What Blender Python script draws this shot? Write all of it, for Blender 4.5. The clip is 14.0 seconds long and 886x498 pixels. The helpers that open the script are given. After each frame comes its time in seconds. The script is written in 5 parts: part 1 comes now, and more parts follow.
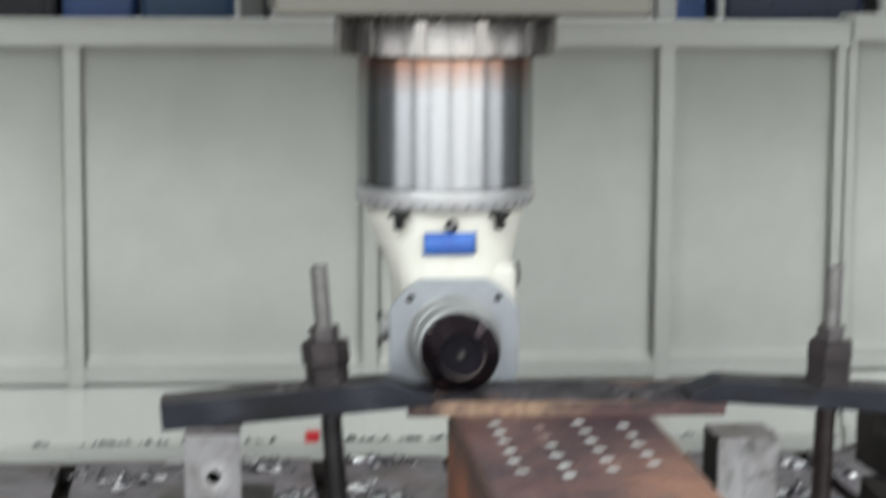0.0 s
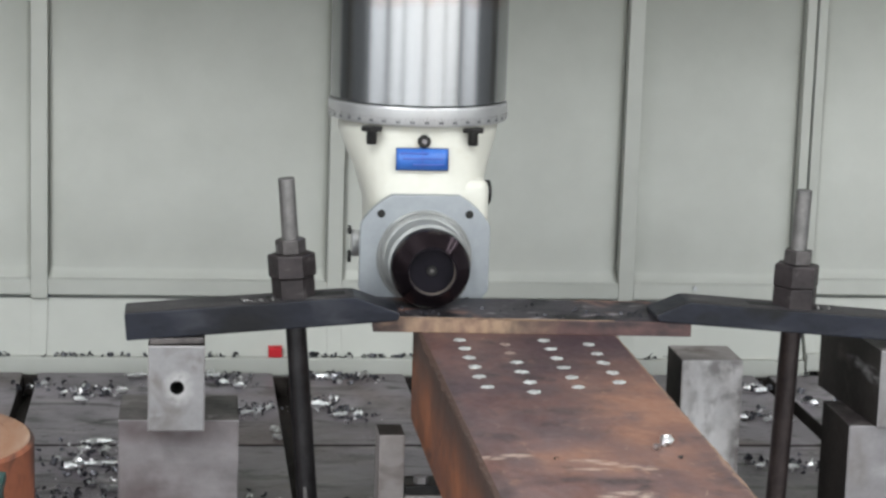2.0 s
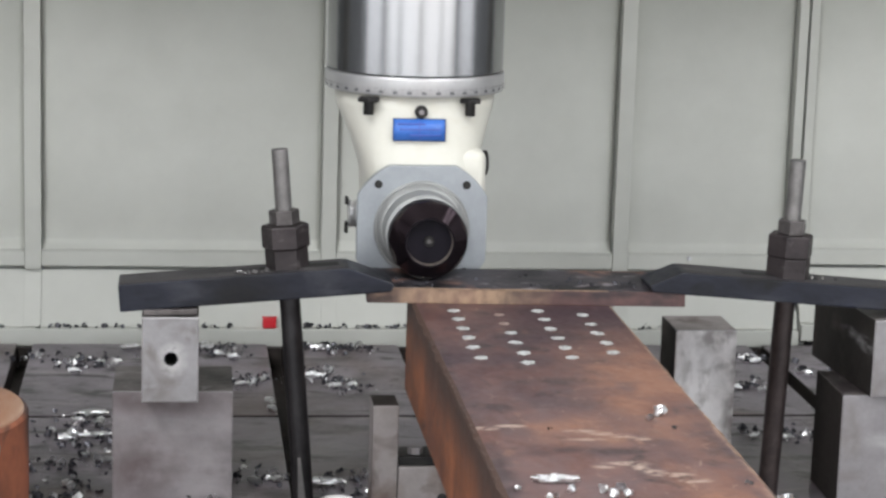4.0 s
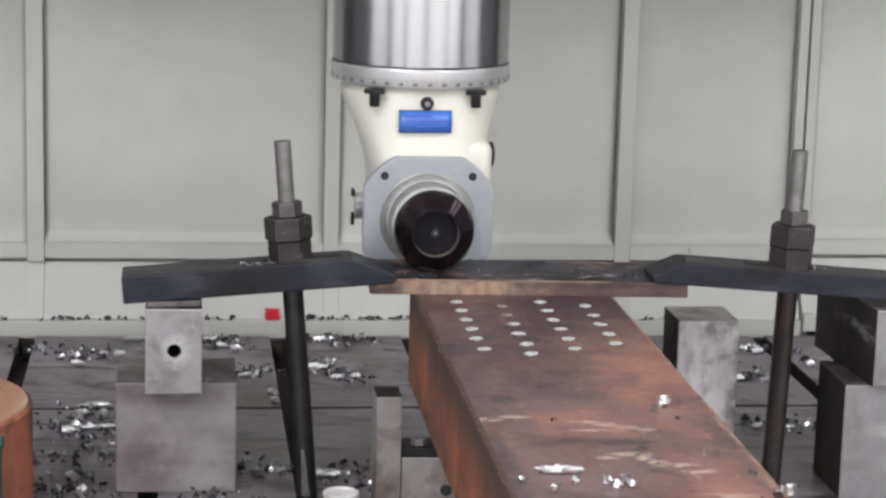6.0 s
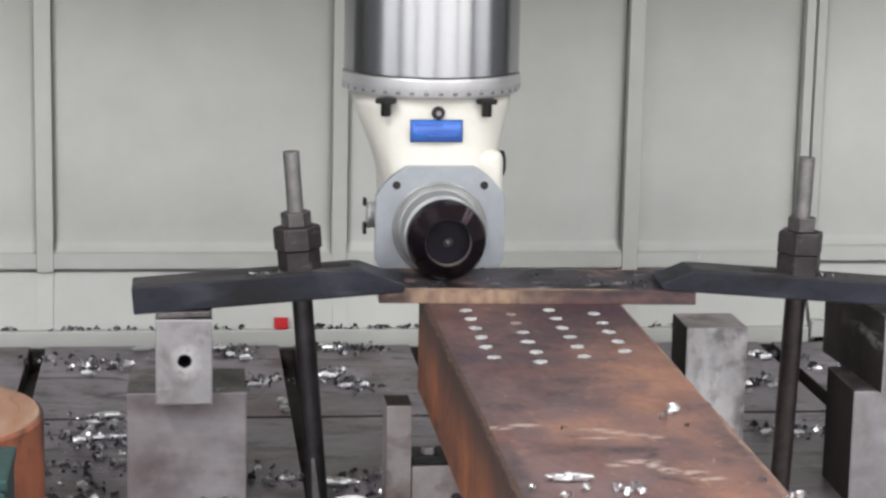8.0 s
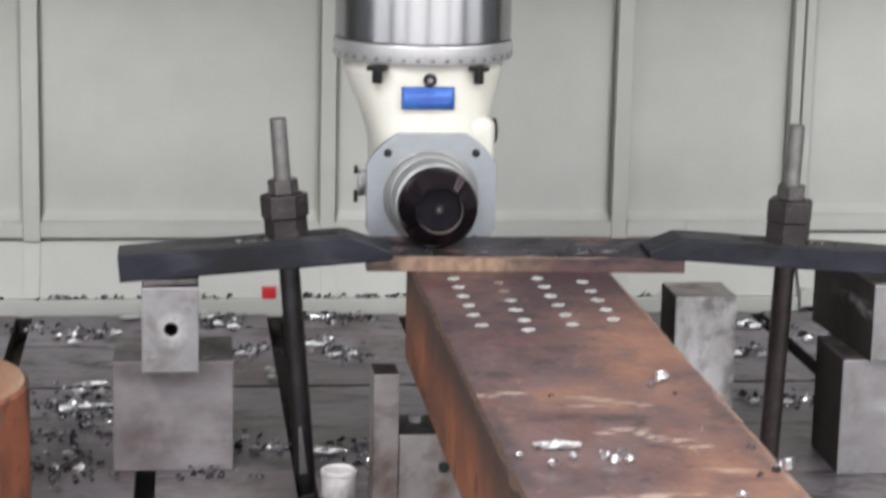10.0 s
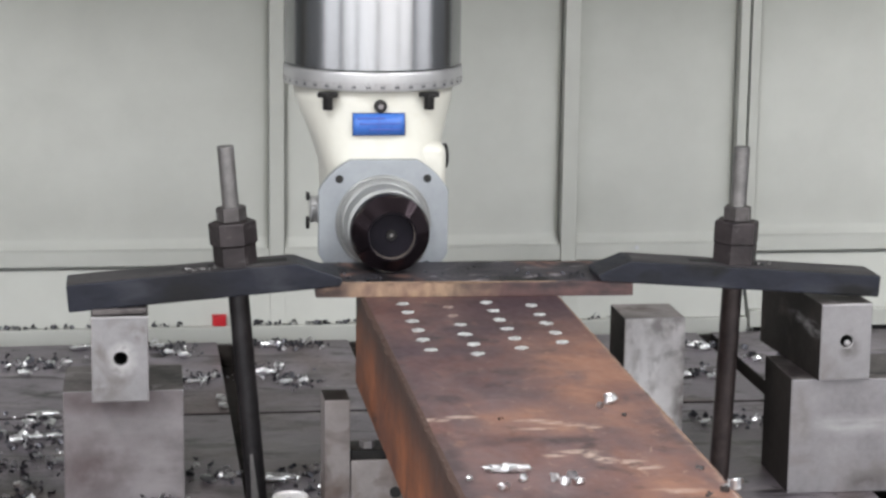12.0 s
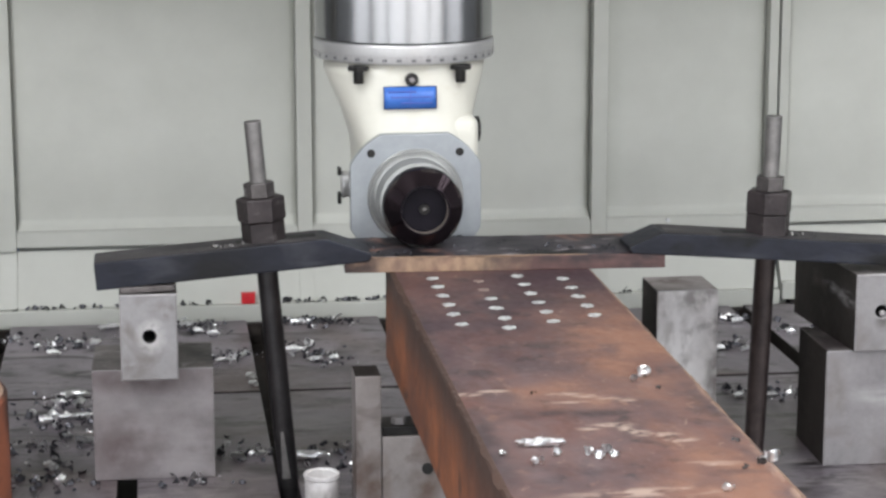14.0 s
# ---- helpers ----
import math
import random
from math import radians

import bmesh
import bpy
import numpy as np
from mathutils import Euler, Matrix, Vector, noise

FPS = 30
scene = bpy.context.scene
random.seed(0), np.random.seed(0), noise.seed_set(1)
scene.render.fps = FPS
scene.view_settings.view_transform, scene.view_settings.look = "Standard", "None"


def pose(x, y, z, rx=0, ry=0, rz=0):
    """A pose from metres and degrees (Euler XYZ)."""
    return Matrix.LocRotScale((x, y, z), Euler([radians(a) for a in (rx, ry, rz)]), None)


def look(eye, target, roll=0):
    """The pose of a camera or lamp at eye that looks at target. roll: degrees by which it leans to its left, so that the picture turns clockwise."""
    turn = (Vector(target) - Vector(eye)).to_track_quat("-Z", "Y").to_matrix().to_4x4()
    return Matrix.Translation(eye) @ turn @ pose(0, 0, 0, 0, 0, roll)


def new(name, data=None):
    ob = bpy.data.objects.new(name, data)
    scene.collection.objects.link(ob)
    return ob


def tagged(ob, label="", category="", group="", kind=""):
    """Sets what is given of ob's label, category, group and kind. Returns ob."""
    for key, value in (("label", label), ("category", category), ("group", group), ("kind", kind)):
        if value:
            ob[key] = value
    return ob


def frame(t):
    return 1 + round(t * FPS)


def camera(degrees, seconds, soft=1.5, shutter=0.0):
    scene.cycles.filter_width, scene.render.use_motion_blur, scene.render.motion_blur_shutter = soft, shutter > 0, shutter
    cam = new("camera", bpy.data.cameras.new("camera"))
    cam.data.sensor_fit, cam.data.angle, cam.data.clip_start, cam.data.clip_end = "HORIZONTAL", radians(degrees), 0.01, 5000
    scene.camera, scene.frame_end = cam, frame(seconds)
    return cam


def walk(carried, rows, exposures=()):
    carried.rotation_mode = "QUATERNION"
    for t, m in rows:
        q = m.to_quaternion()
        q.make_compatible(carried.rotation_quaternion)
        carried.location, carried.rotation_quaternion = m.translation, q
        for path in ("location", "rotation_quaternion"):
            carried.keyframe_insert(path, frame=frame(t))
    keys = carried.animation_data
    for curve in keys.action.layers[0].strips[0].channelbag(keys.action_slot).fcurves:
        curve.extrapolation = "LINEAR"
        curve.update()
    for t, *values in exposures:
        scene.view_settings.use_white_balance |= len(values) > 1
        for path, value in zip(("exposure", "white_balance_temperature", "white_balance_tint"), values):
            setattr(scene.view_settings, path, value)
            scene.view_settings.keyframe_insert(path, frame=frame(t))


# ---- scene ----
cam = camera(22.7, 14.0, soft=2.7, shutter=0.5)
PATH = [
    (0, (-0.6803, -4.2255, 1.3741), (-0.2834, -0.287, 0.7987), 0.40),
    (0.1, (-0.668, -4.2489, 1.3815), (-0.236, -0.3066, 0.8606), 0.45),
    (0.2, (-0.6876, -4.236, 1.3708), (-0.2223, -0.3011, 0.823), 1.00),
    (0.3, (-0.6944, -4.242, 1.3633), (-0.2321, -0.3137, 0.7681), 1.40),
    (0.4, (-0.6933, -4.2256, 1.3611), (-0.2079, -0.3137, 0.6823), 1.74),
    (0.5, (-0.6922, -4.2092, 1.3589), (-0.1792, -0.3039, 0.6624), 2.08),
    (0.6, (-0.6924, -4.2096, 1.3581), (-0.1809, -0.3041, 0.6616), 2.06),
    (0.7, (-0.6926, -4.21, 1.3573), (-0.1751, -0.3012, 0.6841), 2.04),
    (0.8, (-0.6928, -4.2104, 1.3565), (-0.1895, -0.2981, 0.6928), 2.01),
    (0.9, (-0.693, -4.2108, 1.3557), (-0.2017, -0.2988, 0.6811), 1.99),
    (1, (-0.6931, -4.2112, 1.3549), (-0.2085, -0.3029, 0.6546), 1.97),
    (1.1, (-0.6924, -4.2104, 1.3541), (-0.2075, -0.3017, 0.6561), 1.95),
    (1.2, (-0.6916, -4.2096, 1.3533), (-0.2033, -0.3024, 0.6497), 1.93),
    (1.3, (-0.6908, -4.2088, 1.3524), (-0.2114, -0.299, 0.6574), 1.91),
    (1.4, (-0.69, -4.2081, 1.3516), (-0.2237, -0.2953, 0.664), 1.89),
    (1.5, (-0.6892, -4.2073, 1.3508), (-0.2217, -0.2951, 0.6608), 1.87),
    (1.6, (-0.69, -4.208, 1.3507), (-0.2176, -0.2958, 0.6639), 1.86),
    (1.7, (-0.6907, -4.2087, 1.3506), (-0.2248, -0.2966, 0.6587), 1.85),
    (1.8, (-0.6914, -4.2094, 1.3505), (-0.2207, -0.3001, 0.6466), 1.84),
    (1.9, (-0.6921, -4.2101, 1.3504), (-0.2259, -0.3006, 0.6445), 1.84),
    (2, (-0.6928, -4.2108, 1.3502), (-0.2251, -0.3015, 0.6443), 1.83),
    (2.1, (-0.6924, -4.2104, 1.3504), (-0.2291, -0.3, 0.6473), 1.79),
    (2.2, (-0.692, -4.21, 1.3506), (-0.2291, -0.3, 0.645), 1.76),
    (2.3, (-0.6915, -4.2096, 1.3508), (-0.2322, -0.2984, 0.6499), 1.72),
    (2.4, (-0.6911, -4.2092, 1.351), (-0.2322, -0.2996, 0.6405), 1.69),
    (2.5, (-0.6907, -4.2088, 1.3512), (-0.2287, -0.3017, 0.6291), 1.65),
    (2.6, (-0.6907, -4.2084, 1.3514), (-0.2331, -0.3018, 0.6241), 1.68),
    (2.7, (-0.6906, -4.208, 1.3516), (-0.2187, -0.3034, 0.6224), 1.70),
    (2.8, (-0.6906, -4.2076, 1.3518), (-0.2278, -0.302, 0.6223), 1.73),
    (2.9, (-0.6906, -4.2072, 1.3521), (-0.2145, -0.3051, 0.6125), 1.75),
    (3, (-0.6906, -4.2068, 1.3523), (-0.216, -0.3054, 0.6083), 1.78),
    (3.1, (-0.6897, -4.2069, 1.3506), (-0.2111, -0.3058, 0.6075), 1.80),
    (3.2, (-0.6887, -4.207, 1.349), (-0.2116, -0.3081, 0.5935), 1.82),
    (5.3, (-0.6916, -4.2097, 1.3524), (-0.2176, -0.3116, 0.5909), 1.55),
    (5.4, (-0.6916, -4.2097, 1.3524), (-0.2227, -0.3118, 0.5868), 1.55),
    (5.5, (-0.6916, -4.2097, 1.3524), (-0.2166, -0.3127, 0.5858), 1.55),
    (5.6, (-0.692, -4.2102, 1.3522), (-0.2187, -0.3129, 0.5859), 1.56),
    (5.7, (-0.6924, -4.2107, 1.3519), (-0.2116, -0.3147, 0.5841), 1.56),
    (5.8, (-0.6928, -4.2112, 1.3517), (-0.2157, -0.3146, 0.5841), 1.57),
    (5.9, (-0.6932, -4.2117, 1.3514), (-0.2137, -0.3153, 0.5842), 1.58),
    (6, (-0.6936, -4.2122, 1.3512), (-0.2185, -0.3166, 0.5773), 1.59),
    (6.1, (-0.6933, -4.2116, 1.3515), (-0.2147, -0.3164, 0.5781), 1.58),
    (6.2, (-0.6929, -4.2111, 1.3517), (-0.2157, -0.3156, 0.579), 1.57),
    (6.3, (-0.6926, -4.2106, 1.352), (-0.2106, -0.3175, 0.5699), 1.57),
    (6.4, (-0.6923, -4.21, 1.3523), (-0.2045, -0.3171, 0.5729), 1.56),
    (6.5, (-0.692, -4.2095, 1.3525), (-0.215, -0.3155, 0.572), 1.55),
    (6.6, (-0.6929, -4.2091, 1.3538), (-0.212, -0.3164, 0.5693), 1.46),
    (6.7, (-0.6938, -4.2087, 1.355), (-0.215, -0.3143, 0.5776), 1.36),
    (6.8, (-0.6947, -4.2083, 1.3562), (-0.2194, -0.3118, 0.5873), 1.27),
    (6.9, (-0.6956, -4.2079, 1.3575), (-0.2248, -0.3105, 0.5899), 1.18),
    (7, (-0.6965, -4.2075, 1.3587), (-0.2319, -0.3081, 0.5979), 1.08),
    (7.1, (-0.6978, -4.2127, 1.3586), (-0.2375, -0.3123, 0.6005), 1.13),
    (7.2, (-0.6991, -4.2179, 1.3586), (-0.2344, -0.3183, 0.5988), 1.19),
    (9.3, (-0.7008, -4.2279, 1.3541), (-0.246, -0.3279, 0.5904), 1.05),
    (9.4, (-0.6983, -4.2214, 1.3518), (-0.2517, -0.32, 0.5903), 1.10),
    (9.5, (-0.6958, -4.2148, 1.3496), (-0.243, -0.317, 0.5737), 1.14),
    (9.6, (-0.695, -4.2129, 1.3488), (-0.2356, -0.3168, 0.568), 1.17),
    (9.7, (-0.6941, -4.2109, 1.3479), (-0.2344, -0.3178, 0.5526), 1.20),
    (9.8, (-0.6933, -4.2089, 1.3471), (-0.2241, -0.3204, 0.5353), 1.23),
    (9.9, (-0.6925, -4.207, 1.3463), (-0.2199, -0.3219, 0.52), 1.26),
    (10, (-0.6917, -4.205, 1.3455), (-0.2113, -0.3177, 0.5343), 1.29),
    (10.1, (-0.6928, -4.2077, 1.3457), (-0.1993, -0.3154, 0.5669), 1.29),
    (10.2, (-0.694, -4.2104, 1.346), (-0.2004, -0.314, 0.5876), 1.29),
    (10.3, (-0.6951, -4.213, 1.3462), (-0.1844, -0.3183, 0.5912), 1.28),
    (10.4, (-0.6963, -4.2157, 1.3464), (-0.1737, -0.3266, 0.5704), 1.28),
    (10.5, (-0.6975, -4.2183, 1.3467), (-0.1786, -0.3309, 0.5601), 1.28),
    (10.6, (-0.6948, -4.2163, 1.3459), (-0.1748, -0.3284, 0.562), 1.24),
    (10.7, (-0.6921, -4.2142, 1.3452), (-0.1535, -0.3299, 0.5565), 1.20),
    (10.8, (-0.6895, -4.2121, 1.3444), (-0.1596, -0.3316, 0.5315), 1.15),
    (10.9, (-0.6868, -4.21, 1.3437), (-0.1567, -0.3336, 0.5117), 1.11),
    (11, (-0.6842, -4.2079, 1.3429), (-0.1369, -0.3365, 0.4986), 1.07),
    (11.1, (-0.6856, -4.2108, 1.3442), (-0.1328, -0.336, 0.5195), 1.02),
    (11.2, (-0.6871, -4.2137, 1.3454), (-0.1285, -0.3311, 0.5623), 0.98),
    (11.3, (-0.6886, -4.2166, 1.3467), (-0.1334, -0.3269, 0.597), 0.93),
    (11.4, (-0.6901, -4.2195, 1.3479), (-0.1207, -0.3316, 0.5999), 0.88),
    (11.5, (-0.6916, -4.2224, 1.3492), (-0.1235, -0.3376, 0.5843), 0.84),
    (11.6, (-0.6906, -4.2214, 1.3489), (-0.1176, -0.341, 0.5653), 0.82),
    (11.7, (-0.6895, -4.2204, 1.3487), (-0.1144, -0.3393, 0.5702), 0.81),
    (11.8, (-0.6884, -4.2194, 1.3484), (-0.1142, -0.3377, 0.5719), 0.80),
    (11.9, (-0.6873, -4.2184, 1.3481), (-0.1098, -0.3342, 0.5869), 0.79),
    (12, (-0.6862, -4.2174, 1.3479), (-0.1199, -0.3323, 0.5828), 0.78),
    (12.1, (-0.6849, -4.218, 1.3462), (-0.1121, -0.3347, 0.5767), 0.68),
    (12.2, (-0.6835, -4.2185, 1.3445), (-0.1243, -0.3321, 0.581), 0.57),
    (12.3, (-0.6822, -4.2191, 1.3428), (-0.1613, -0.323, 0.6017), 0.47),
    (12.4, (-0.6808, -4.2196, 1.3411), (-0.1604, -0.3225, 0.6051), 0.36),
    (12.5, (-0.6795, -4.2202, 1.3395), (-0.1743, -0.318, 0.6196), 0.26),
    (12.6, (-0.68, -4.2143, 1.3377), (-0.1695, -0.3156, 0.6034), 0.25),
    (12.7, (-0.6805, -4.2085, 1.336), (-0.1645, -0.3117, 0.5953), 0.24),
    (12.8, (-0.681, -4.2027, 1.3343), (-0.1654, -0.3065, 0.5903), 0.24),
    (12.9, (-0.6815, -4.1968, 1.3326), (-0.1653, -0.3012, 0.5862), 0.23),
    (13, (-0.6821, -4.191, 1.3309), (-0.1607, -0.2986, 0.5709), 0.22),
    (13.1, (-0.6804, -4.188, 1.33), (-0.145, -0.2982, 0.5665), 0.26),
    (13.2, (-0.6787, -4.185, 1.3292), (-0.135, -0.2995, 0.55), 0.29),
    (13.3, (-0.677, -4.1819, 1.3283), (-0.1369, -0.2985, 0.5365), 0.32),
    (13.4, (-0.6754, -4.1789, 1.3274), (-0.1381, -0.2919, 0.5515), 0.36),
    (13.5, (-0.6737, -4.1759, 1.3266), (-0.1223, -0.2894, 0.5579), 0.39),
    (13.6, (-0.6756, -4.1769, 1.3276), (-0.1239, -0.2902, 0.5599), 0.31),
    (13.7, (-0.6776, -4.1779, 1.3286), (-0.1384, -0.2891, 0.5629), 0.24),
    (13.8, (-0.6795, -4.1789, 1.3296), (-0.1474, -0.2923, 0.5475), 0.16),
    (13.9, (-0.6814, -4.1799, 1.3306), (-0.1646, -0.2954, 0.5282), 0.08),
    (14, (-0.6834, -4.1809, 1.3317), (-0.1692, -0.2963, 0.5279), 0.00),
]
walk(cam, [(t, look(eye, target, roll)) for t, eye, target, roll in PATH], [(0, -0.02, 6470, 7), (2, -0.02, 6470, 7.5), (3, 0.0, 6500, 9), (5.3, -0.03, 6600, 13), (6.5, -0.02, 6620, 14), (7.2, 0.05, 6600, 13), (9.5, 0.06, 6600, 13), (14, 0.05, 6540, 11)])

# ---- light: daylight from overhead and from supposed bay doors behind the camera, plus added lamps ----
FLOOR = -0.45
DOORS = (-6.3, -2.2, 1.9, 6.0)   # middles of the open bay doors behind the camera
world = bpy.data.worlds.new("sky")
scene.world = world
world.use_nodes = True
sky = world.node_tree.nodes.new("ShaderNodeTexSky")
sky.sky_type, sky.sun_disc = "NISHITA", False
sky.sun_elevation, sky.sun_rotation = radians(50), radians(160)
world.node_tree.links.new(sky.outputs[0], world.node_tree.nodes["Background"].inputs[0])
world.node_tree.nodes["Background"].inputs[1].default_value = 0.12


def area_light(name, m, w, h, watts, colour):
    data = bpy.data.lights.new(name, "AREA")
    data.shape, data.size, data.size_y, data.energy, data.color = "RECTANGLE", w, h, watts, colour
    ob = new(name, data)
    ob.matrix_world = m
    return ob


COOL = (0.96, 0.98, 1.0)
# narrow pair: added for the cutter's glint; last: added to brighten cabinets behind
for lx, ly, w, h, watts in ((-3.2, -4.5, 2.2, 4.6, 470), (2.8, -4.5, 2.2, 4.6, 310), (5.1, -1.6, 0.8, 6.0, 42), (6.85, -1.6, 0.8, 6.0, 50), (0.8, 2.3, 6.0, 0.9, 170)):
    area_light("overhead_light", pose(lx, ly, 5.95), w, h, watts, COOL)
for lx in DOORS:
    area_light("door_light", pose(lx, -7.95, 1.2, 90, 0, 0), 3.5, 3.2, 100, COOL)
# fill lamps added on the closed side walls to widen the quill's bright band
for lx, turn, watts in ((-8.75, -90, 72), (8.75, 90, 62)):
    area_light("side_fill_light", pose(lx, -4.6, 0.95, 90, 0, turn), 4.4, 2.7, watts, COOL)


# ---- materials ----
def surf(name, dark, light, scale=8.0, rough=0.5, metal=0.0, bump=0.1, grain=60.0, stretch=(1, 1, 1), rough_var=0.15,
         stain=None, stain_scale=3.0, stain_edge=(0.55, 0.7), coat=0.0, marks=(), spec=0.5):
    """A two-scale procedural surface: broad tone between dark and light, fine grain in bump and gloss, and stains."""
    m = bpy.data.materials.new(name)
    m.use_nodes = True
    nt = m.node_tree
    b = nt.nodes["Principled BSDF"]
    add, link = nt.nodes.new, nt.links.new
    tc, mp = add("ShaderNodeTexCoord"), add("ShaderNodeMapping")
    mp.inputs["Scale"].default_value = stretch
    link(tc.outputs["Object"], mp.inputs[0])
    info = add("ShaderNodeObjectInfo")
    shift = add("ShaderNodeVectorMath")
    shift.operation = "MULTIPLY_ADD"
    shift.inputs[1].default_value = (1, 1, 1)
    scaled = add("ShaderNodeMath")
    scaled.operation, scaled.inputs[1].default_value = "MULTIPLY", 17.0
    link(info.outputs["Random"], scaled.inputs[0])
    link(mp.outputs[0], shift.inputs[0])
    link(scaled.outputs[0], shift.inputs[2])
    n1, n2 = add("ShaderNodeTexNoise"), add("ShaderNodeTexNoise")
    for n, s, d in ((n1, scale, 6), (n2, grain, 4)):
        n.inputs["Scale"].default_value, n.inputs["Detail"].default_value, n.inputs["Roughness"].default_value = s, d, 0.62
        link(shift.outputs[0], n.inputs["Vector"])
    ramp = add("ShaderNodeValToRGB")
    ramp.color_ramp.elements[0].position, ramp.color_ramp.elements[1].position = 0.33, 0.68
    ramp.color_ramp.elements[0].color, ramp.color_ramp.elements[1].color = (*dark, 1), (*light, 1)
    blend = add("ShaderNodeMix")
    blend.data_type = "FLOAT"
    blend.inputs[0].default_value = 0.3
    link(n1.outputs[0], blend.inputs[2])
    link(n2.outputs[0], blend.inputs[3])
    link(blend.outputs[0], ramp.inputs[0])
    colour = ramp.outputs[0]
    layers = ([(stain, stain_scale, stain_edge, (1, 1, 1))] if stain else []) + list(marks)
    for col, sc, (e0, e1), along in layers:
        n3, r3, mx = add("ShaderNodeTexNoise"), add("ShaderNodeMapRange"), add("ShaderNodeMix")
        n3.inputs["Scale"].default_value, n3.inputs["Detail"].default_value = sc, 7
        n3.inputs["Distortion"].default_value = 0.6
        mp3 = add("ShaderNodeMapping")
        mp3.inputs["Scale"].default_value = along
        link(shift.outputs[0], mp3.inputs[0])
        link(mp3.outputs[0], n3.inputs["Vector"])
        r3.inputs[1].default_value, r3.inputs[2].default_value = e0, e1
        link(n3.outputs[0], r3.inputs[0])
        mx.data_type = "RGBA"
        mx.inputs[7].default_value = (*col, 1)
        link(r3.outputs[0], mx.inputs[0])
        link(colour, mx.inputs[6])
        colour = mx.outputs[2]
    link(colour, b.inputs["Base Color"])
    rr = add("ShaderNodeMapRange")
    rr.inputs[3].default_value, rr.inputs[4].default_value = max(0.03, rough - rough_var), min(1, rough + rough_var)
    link(n2.outputs[0], rr.inputs[0])
    link(rr.outputs[0], b.inputs["Roughness"])
    b.inputs["Metallic"].default_value = metal
    b.inputs["Coat Weight"].default_value = coat
    b.inputs["Specular IOR Level"].default_value = spec
    if bump:
        bp = add("ShaderNodeBump")
        bp.inputs["Strength"].default_value, bp.inputs["Distance"].default_value = bump, 0.004
        link(n2.outputs[0], bp.inputs["Height"])
        link(bp.outputs[0], b.inputs["Normal"])
    return m


FENCE = surf("fence_paint", (0.4350, 0.4420, 0.4060), (0.5300, 0.5380, 0.4990), 1.3, 0.5, 0, 0.015, 9, (1, 1, 1), 0.06)
CREAM = surf("cream_enamel", (0.6417, 0.6278, 0.558), (0.7068, 0.6929, 0.6278), 5, 0.38, 0, 0.06, 40, coat=0.2, stain=(0.55, 0.49, 0.37), stain_scale=9, stain_edge=(0.56, 0.86))
# ram enamel darkened: the shade on its front is in the base colour
RAM = surf("shaded_beige_enamel", (0.125, 0.117, 0.098), (0.155, 0.146, 0.124), 2, 0.5, 0, 0.05, 30)
CHROME = surf("ground_steel", (0.2788, 0.2829, 0.2952), (0.3772, 0.3813, 0.3936), 9, 0.2, 1, 0.02, 90, (1, 1, 0.04), 0.06)
SATIN = surf("satin_steel", (0.5, 0.51, 0.53), (0.62, 0.63, 0.65), 6, 0.38, 1, 0.05, 120)
DULL = surf("dull_flange_steel", (0.20, 0.18, 0.17), (0.36, 0.34, 0.33), 10, 0.26, 1, 0.05, 90, (1, 1, 0.05))
NOSE = surf("turned_nose_steel", (0.27, 0.275, 0.27), (0.41, 0.415, 0.41), 14, 0.42, 0.55, 0.05, 120)
RING = surf("scale_ring_steel", (0.51, 0.51, 0.52), (0.63, 0.63, 0.63), 12, 0.4, 0.7, 0.04, 120)
FACE = surf("grey_face_steel", (0.28, 0.30, 0.325), (0.37, 0.395, 0.42), 7, 0.42, 0.45, 0.05, 90)
BLACK = surf("black_oxide", (0.012, 0.012, 0.013), (0.04, 0.038, 0.036), 25, 0.42, 0.6, 0.1, 140)
CUTTER = surf("cutter_steel", (0.004, 0.004, 0.006), (0.013, 0.011, 0.016), 14, 0.5, 0.0, 0.08, 90, spec=0.08)
RIM = surf("polished_rim_steel", (0.040, 0.029, 0.035), (0.075, 0.057, 0.066), 10, 0.14, 0.9, 0.01, 60, (1, 1, 1), 0.04)
LIP = surf("pale_lip_steel", (0.05, 0.04, 0.038), (0.55, 0.46, 0.40), 14, 0.35, 0.5, 0.05, 90)
FIGURE = surf("engraved_figure_grey", (0.10, 0.10, 0.11), (0.19, 0.19, 0.20), 40, 0.6)
HOLE = surf("dark_bore", (0.01, 0.01, 0.01), (0.02, 0.02, 0.02), 20, 0.7)
CARBIDE = surf("carbide_insert", (0.16, 0.14, 0.13), (0.32, 0.29, 0.27), 30, 0.2, 1, 0.02, 100)
BLUE = surf("blue_plate", (0.032, 0.125, 0.46), (0.060, 0.185, 0.60), 30, 0.35, 0, 0.02, 80)
PRINT = surf("blue_print", (0.05, 0.10, 0.42), (0.09, 0.13, 0.46), 20, 0.5)
RUST = surf("rusty_mill_scale", (0.0864, 0.0540, 0.0560), (0.2150, 0.1210, 0.1050), 9, 0.5, 0, 0.35, 60, (1.15, 0.6, 1), 0.15,
            stain=(0.06912, 0.05044, 0.05674), stain_scale=4.5, stain_edge=(0.46, 0.70),
            marks=[((0.1536, 0.07285, 0.05863), 8, (0.50, 0.66), (1, 1, 1)), ((0.0384, 0.02802, 0.0312), 17, (0.58, 0.70), (0.9, 1.4, 1)), ((0.2592, 0.1495, 0.1087), 20, (0.62, 0.72), (0.9, 1.6, 1)),
                   ((0.288, 0.1961, 0.156), 46, (0.64, 0.72), (1, 1, 1))])
